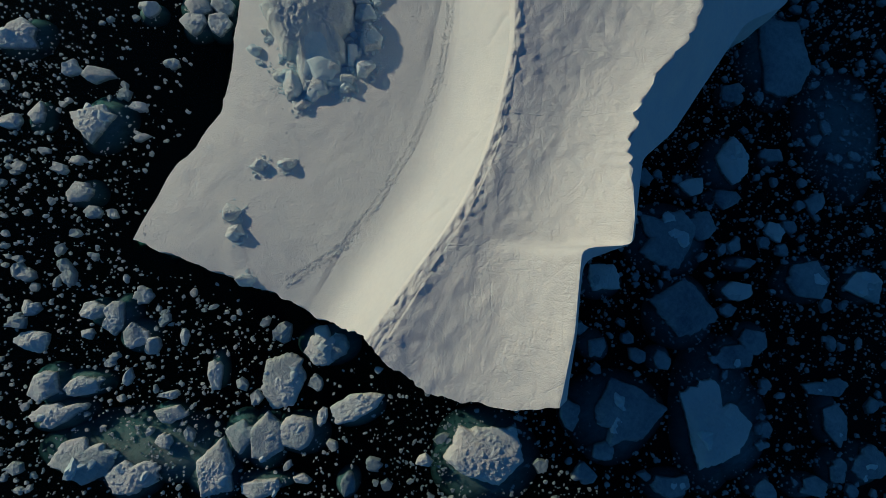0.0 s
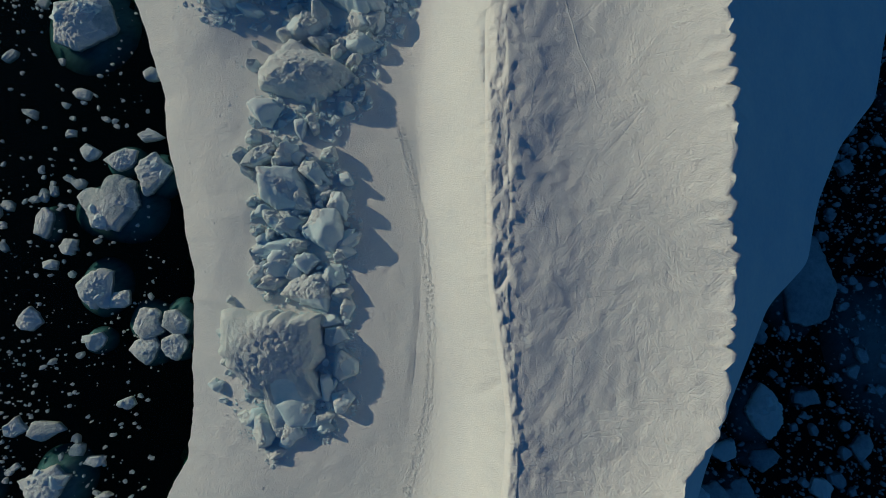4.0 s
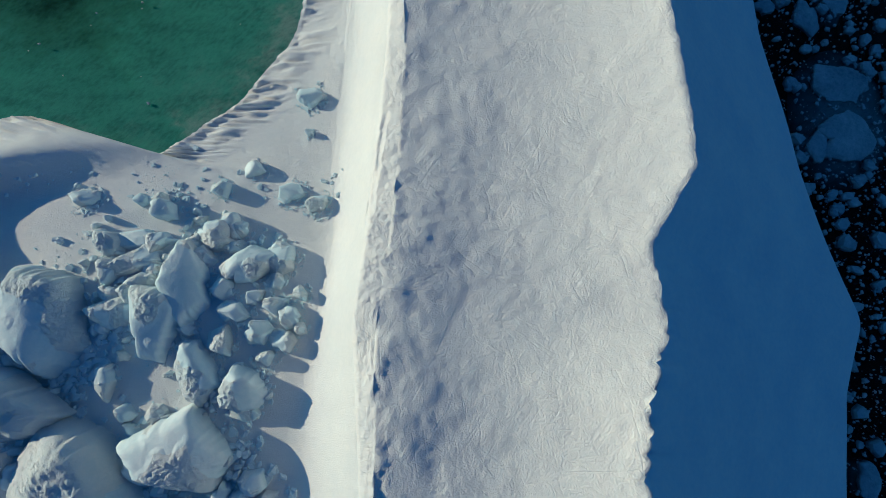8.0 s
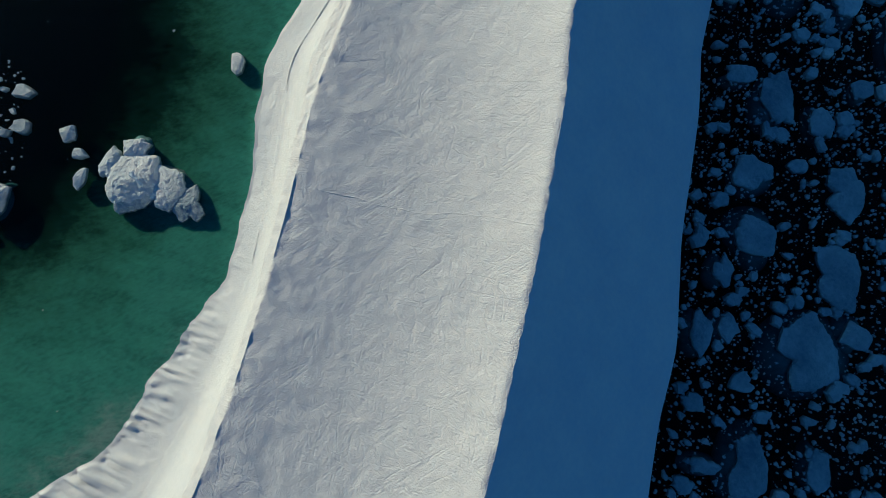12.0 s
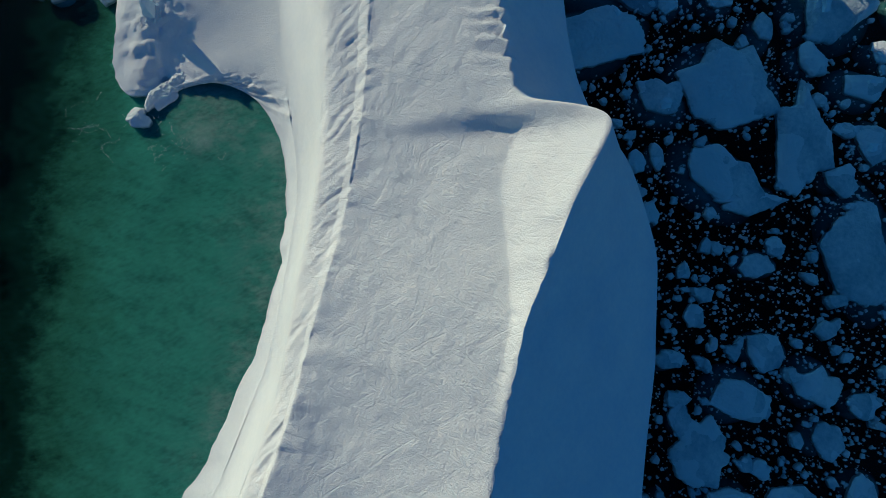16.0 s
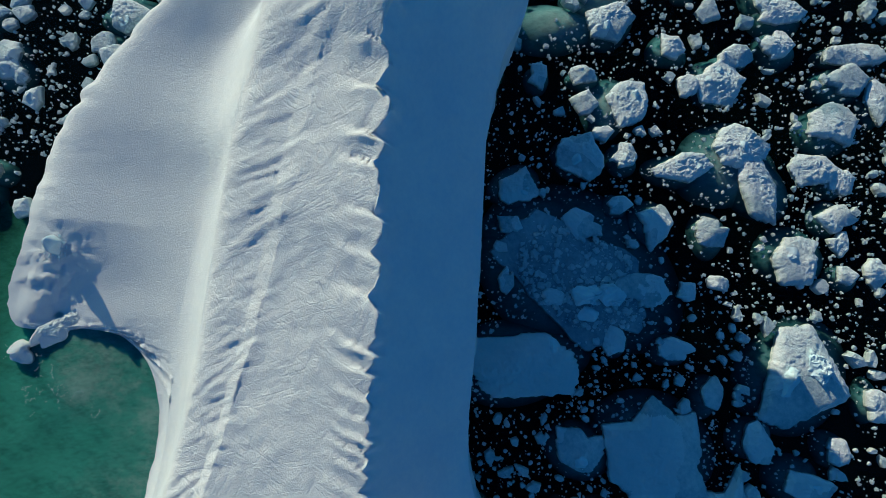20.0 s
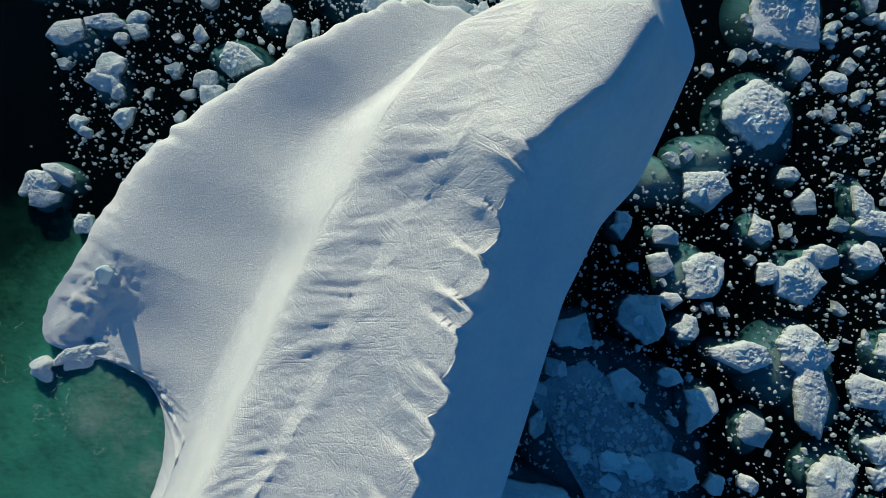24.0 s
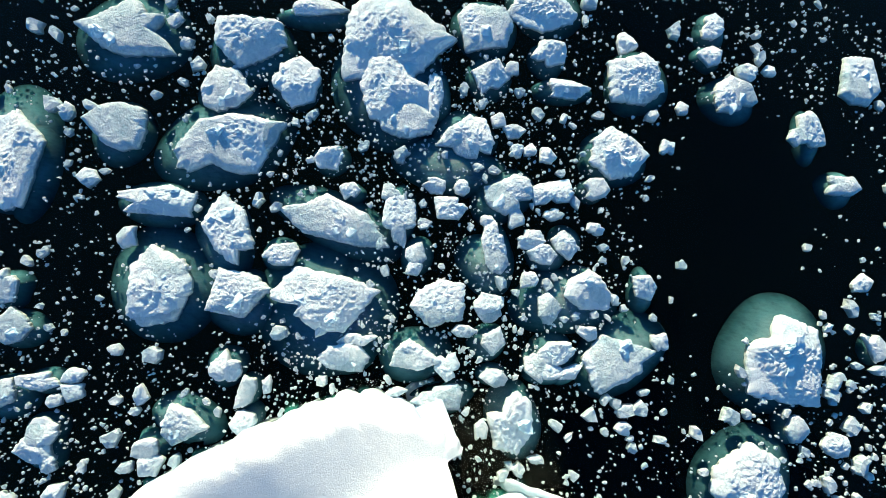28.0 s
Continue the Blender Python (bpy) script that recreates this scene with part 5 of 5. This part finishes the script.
def pebbles(name, px, py, pz, radius, seed, sides, mat, tall=0.7):
    """Many small angular lumps as one mesh: a base ring, a shoulder ring and a peak each."""
    rng = np.random.RandomState(seed)
    n = len(px)
    th = (np.arange(sides)[None, :] + rng.uniform(-0.35, 0.35, (n, sides))) / sides * 2 * np.pi + rng.uniform(0, 6, (n, 1))
    r = radius[:, None] * rng.uniform(0.7, 1.25, (n, sides))
    sq = rng.uniform(0.55, 1.0, (n, 1))
    tw = rng.uniform(0, np.pi, (n, 1))
    lx, ly = np.cos(th) * r, np.sin(th) * r * sq
    lx, ly = lx * np.cos(tw) - ly * np.sin(tw), lx * np.sin(tw) + ly * np.cos(tw)
    h = radius[:, None] * tall * rng.uniform(0.5, 1.2, (n, 1))
    base = np.stack([px[:, None] + lx, py[:, None] + ly, pz[:, None] - 0.3 * radius[:, None] + 0 * lx], -1)
    k = rng.uniform(0.7, 0.95, (n, sides))
    mid = np.stack([px[:, None] + lx * k, py[:, None] + ly * k, pz[:, None] + h * rng.uniform(0.6, 1.0, (n, sides))], -1)
    peak = np.stack([px[:, None] + lx[:, :1] * 0.2, py[:, None] + ly[:, :1] * 0.2, pz[:, None] + h * rng.uniform(0.75, 1.02, (n, 1))], -1)
    v = np.concatenate([base, mid, peak], 1).reshape(-1, 3)
    o = (np.arange(n) * (2 * sides + 1))[:, None]
    j = np.arange(sides)
    j2 = (j + 1) % sides
    t1 = np.stack([o + j, o + j2, o + sides + j2], -1).reshape(-1, 3)
    t2 = np.stack([o + j, o + sides + j2, o + sides + j], -1).reshape(-1, 3)
    t3 = np.stack([o + sides + j, o + sides + j2, o + 2 * sides + 0 * j], -1).reshape(-1, 3)
    return mesh_object(name, v, np.concatenate([t1, t2, t3]), mat, smooth=False)


# brash between the floes, thinner where the sea lies open
rng = np.random.RandomState(5)
fl = np.array(FLOES)


def scatter(n, lo, hi, power, patch, bare):
    x, y = rng.uniform(-270, 110, n), rng.uniform(-75, 370, n)
    r = lo * (hi / lo) ** (rng.uniform(0, 1, n) ** power)
    dens = 0.5 + 0.8 * wobble(x, y, patch, 60, 3) - 0.7 * np.exp(-((x + 175) ** 2 + (y - 316) ** 2) / 17.0 ** 2) - 0.45 * np.exp(-((x + 188) ** 2 + (y - 333) ** 2) / 17.0 ** 2)
    east = x > 10 - 0.52 * y
    dens += 0.35 * east - 0.2 + 0.35 * (east & (y > 60) & (y < 290) & (x > -105)) + 0.8 * np.exp(-((x + 186) ** 2 + (y - 290) ** 2) / 20.0 ** 2) + 1.2 * np.exp(-((x + 114) ** 2 + (y - 281) ** 2) / 7.0 ** 2) + 0.3 * (~east & (y < 0))
    pts = np.column_stack([x, y])
    ok = rng.uniform(0, 1, n) < dens + bare
    ok &= ~inside(pts, coarse)
    d = nearest(pts, coarse)[0]
    ok &= d < np.where(y > 225, 78, 62) + 16 * wobble(x, y, 22, 61, 3) - 14 * rng.uniform(0, 1, n) ** 3
    west = x < 10 - 0.52 * y
    ok &= (d > r * 1.3 + np.where(west & (y < 230), 2.0 + 3 * rng.uniform(0, 1, n), 0.2))
    ok &= ~(west & (y > 95) & (y < 225 + 8 * (x > -140)) & (d < 30) & ((rng.uniform(0, 1, n) < 0.98) | (r > 0.28)))
    ok &= ~(west & (y > 150) & (y < 222) & ((rng.uniform(0, 1, n) < 0.9) | (r > 0.22)))
    for q in range(0, len(x), 20000):
        sl = slice(q, q + 20000)
        for fx, fy, fa, fb, ft in fl:
            ok[sl] &= (x[sl] - fx) ** 2 + (y[sl] - fy) ** 2 > (0.5 * (fa + fb) * 0.95 + r[sl]) ** 2
    return x[ok], y[ok], r[ok]


for count, lo, hi, power, patch, bare, seed, sides, what in ((46000, 0.28, 1.4, 2.8, 24, 0.2, 71, 8, "brash ice lumps"), (280000, 0.08, 0.32, 1.4, 16, 0.14, 72, 5, "fine brash ice crumbs")):
    x, y, r = scatter(count, lo, hi, power, patch, bare)
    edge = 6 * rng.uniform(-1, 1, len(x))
    # brash on the shadow side, zones 1 and 2, is darkened for shade too
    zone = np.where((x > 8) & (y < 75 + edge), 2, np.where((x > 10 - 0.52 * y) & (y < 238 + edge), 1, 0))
    for k, (mat, look_of, tall) in enumerate(((ICE_FLOE, "loose white", 0.7), (ICE_SHADED, "shade-darkened bluish", 0.6), (ICE_THIN_SHADED, "shade-darkened grey", 0.4))):
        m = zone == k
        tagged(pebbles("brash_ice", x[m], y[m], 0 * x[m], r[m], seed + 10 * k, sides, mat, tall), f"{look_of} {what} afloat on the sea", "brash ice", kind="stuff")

# crushed ice on the broken raft
n = 900
w, d = rng.uniform(0, 2 * np.pi, n), np.sqrt(rng.uniform(0, 1, n))
x, y = 9.0 * d * np.cos(w), 6.2 * d * np.sin(w)
x, y = -113.8 + x * math.cos(radians(30)) - y * math.sin(radians(30)), 284.0 + x * math.sin(radians(30)) + y * math.cos(radians(30))
tagged(pebbles("crushed_ice", x, y, 0 * x + 0.22, 0.1 + 0.55 * rng.rand(n) ** 4, 77, 7, ICE_FLOE, 0.6), "crushed ice lumps on a broken shaded raft", "ice rubble", kind="stuff")

# rubble round the fallen blocks
bx, by, br = [], [], []
for k, (x, y, a, b, turn) in enumerate(BLOCKS):
    for _ in range(int((16 + 90 * a) * (1.0 if a > 1.3 else 0.6))):
        d, w = a * rng.uniform(0.75, 1.6), rng.normal(-0.1, 1.0)
        bx.append(x + d * math.cos(w)), by.append(y + d * math.sin(w)), br.append(0.06 + (0.12 + 0.1 * min(a, 5)) * rng.rand() ** 4)
hz = [height_at(p, q) for p, q in zip(bx, by)]
good = [i for i, h in enumerate(hz) if h is not None and h < 9]
bx, by, br, hz = (np.array([float(s[i]) for i in good] + [q[w] for q in CRUMBS]) for s, w in ((bx, 0), (by, 1), (br, 3), (hz, 2)))
tagged(pebbles("ice_rubble", bx, by, hz, br, 73, 7, ICE_BLOCK, 0.9), "pale ice rubble scattered round the fallen blocks", "ice rubble", kind="stuff")

# small rubble strewn between the blocks and the lagoon
n = 2600
px, py = rng.uniform(-100, -50, n), rng.uniform(88, 122, n)
pz = [height_at(p, q) for p, q in zip(px, py)]
near = wobble(px, py, 7.0, 78, 3) + 0.45 - np.abs(py - 99 - 0.45 * (px + 75)) / 9.0
sel = [i for i, h in enumerate(pz) if h is not None and h < 4.5 and rng.rand() < near[i]]
tagged(pebbles("ice_rubble", px[sel], py[sel], np.array([pz[i] for i in sel]), 0.08 + 0.42 * rng.rand(len(sel)) ** 4, 79, 7, ICE_BLOCK, 0.8), "loose ice rubble strewn on the shelf beside the lagoon", "ice rubble", kind="stuff")

trail = np.array(TRAIL)
leg = np.concatenate([[0], np.cumsum(np.linalg.norm(np.diff(trail, axis=0), axis=1))])
n = 2600
s = rng.uniform(0, leg[-1], n)
off = rng.normal(0, 0.13, n) + np.where(rng.rand(n) < 0.5, 0.75, 0) + 0.35 * wobble(s, s * 0, 6.0, 77, 2)
tx, ty = np.interp(s, leg, trail[:, 0]) + off, np.interp(s, leg, trail[:, 1]) + rng.normal(0, 0.15, n)
tz = np.array([height_at(p, q) or 0 for p, q in zip(tx, ty)])
tagged(pebbles("snow_lumps", tx, ty, tz, 0.06 + 0.14 * rng.rand(n) ** 3, 74, 6, SNOW_SHELF, 0.6), "trail of small snow lumps along the shelf", "snow lumps", kind="stuff")
px, py = rng.uniform(-60, -5, 1500), rng.uniform(-20, 95, 1500)
pz = [height_at(p, q) for p, q in zip(px, py)]
sel = [i for i, h in enumerate(pz) if h is not None and h < 7]
tagged(pebbles("snow_lumps", px[sel], py[sel], np.array([pz[i] for i in sel]), 0.05 + 0.15 * rng.rand(len(sel)) ** 3, 75, 6, SNOW_SHELF, 0.6), "small snow lumps strewn over the shelf", "snow lumps", kind="stuff")

# long cracks in the slab, each with a low raised lip
for pts in CRACKS:
    pts = np.array(pts)
    leg = np.concatenate([[0], np.cumsum(np.linalg.norm(np.diff(pts, axis=0), axis=1))])
    s = np.arange(0, leg[-1], 0.3)
    cx, cy = np.interp(s, leg, pts[:, 0]), np.interp(s, leg, pts[:, 1])
    cx, cy = cx + wobble(s, s * 0, 3.0, 80, 3) * 0.25, cy + wobble(s, s * 0, 3.0, 81, 3) * 0.25
    g = np.gradient(np.column_stack([cx, cy]), axis=0)
    g /= np.linalg.norm(g, axis=1)[:, None]
    ring = []
    for w, up in ((-0.1, -0.02), (0.0, 0.035), (0.1, -0.02)):
        qx, qy = cx - g[:, 1] * w, cy + g[:, 0] * w
        ring.append(np.column_stack([qx, qy, [(height_at(p, q) or 0) + up for p, q in zip(qx, qy)]]))
    mesh_object("crack", np.stack(ring, 1).reshape(-1, 3), grid_faces(len(s), 3), SNOW_SLAB, iceberg, "long hairline crack with a raised snow lip", smooth=False)

# a net of fine cracks over the whole slab, with lips a hand high
slab_grid = BERG[:, cut[2]:cut[4] + 1]
slab_tree = BVHTree.FromPolygons(slab_grid.reshape(-1, 3).tolist(), grid_faces(NU, slab_grid.shape[1]).tolist())
rng3 = np.random.RandomState(92)
cv, cf = [], []
for k in range(1400):
    i = np.searchsorted(way, rng3.uniform(1, 344))
    p = slab_grid[min(i, NU - 1), 40 + int(rng3.uniform(0.01, 0.95) * 82)]
    w = math.atan2(out_dir[min(i, NU - 1), 1], out_dir[min(i, NU - 1), 0]) + radians(rng3.choice([18, 35, 62, 112, 150]) + rng3.normal(0, 9))
    x, y, bend = p[0], p[1], rng3.normal(0, 0.03)
    wide, high = rng3.uniform(0.04, 0.08), rng3.uniform(0.006, 0.018)
    rows3 = []
    for _ in range(int(rng3.uniform(8, 34) if k % 6 else rng3.uniform(30, 70))):
        x, y, w = x + 0.22 * math.cos(w), y + 0.22 * math.sin(w), w + bend + rng3.normal(0, 0.05)
        ring = []
        for o, up in ((-wide, -0.02), (0.0, high), (wide, -0.02)):
            h = slab_tree.ray_cast(Vector((x - math.sin(w) * o, y + math.cos(w) * o, 60)), Vector((0, 0, -1)))[0]
            if h is None:
                break
            ring.append((h.x, h.y, h.z + up))
        if len(ring) < 3:
            break
        rows3.append(ring)
    if len(rows3) > 5:
        base = len(cv)
        cv += [q for ring in rows3 for q in ring]
        cf += (grid_faces(len(rows3), 3) + base).tolist()
mesh_object("hairline_cracks", cv, cf, SNOW_SLAB, iceberg, "net of fine cracks with raised snow lips", smooth=False)

# a low tongue of crusted ice between shelf and lagoon
rng2 = np.random.RandomState(91)
for tx, ty, ta, tb, tt, hh in TONGUE:
    tongue = ice_object("ice_tongue", ice_mesh(rng2, ta, tb, hh, 0.9, radians(-tt), 0.6), SNOW_SHELF, iceberg, "crusted ice tongue reaching into the lagoon")
    tongue.matrix_basis = pose(tx, ty, 0, 0, 0, tt)

# threads of foam on the lagoon beside the tongue
fx, fy = [], []
for k in range(15):
    x0 = rng.uniform(-149, -131)
    y0 = 212 + 0.53 * (x0 + 147) + rng.uniform(-3, 4)
    w = rng.uniform(0, 2 * np.pi)
    for _ in range(rng.randint(20, 70)):
        w += rng.normal(0, 0.35)
        x0, y0 = x0 + 0.1 * math.cos(w), y0 + 0.1 * math.sin(w)
        if math.sin(w * 3 + k) > -0.35:
            fx.append(x0 + rng.normal(0, 0.07)), fy.append(y0 + rng.normal(0, 0.07))
fx, fy = np.array(fx), np.array(fy)
tagged(pebbles("foam", fx, fy, 0 * fx + 0.01, 0.03 + 0.05 * rng.rand(len(fx)) ** 2, 76, 5, ICE_FLOE, 0.2), "thin threads of white foam on the green water", "foam", kind="stuff")
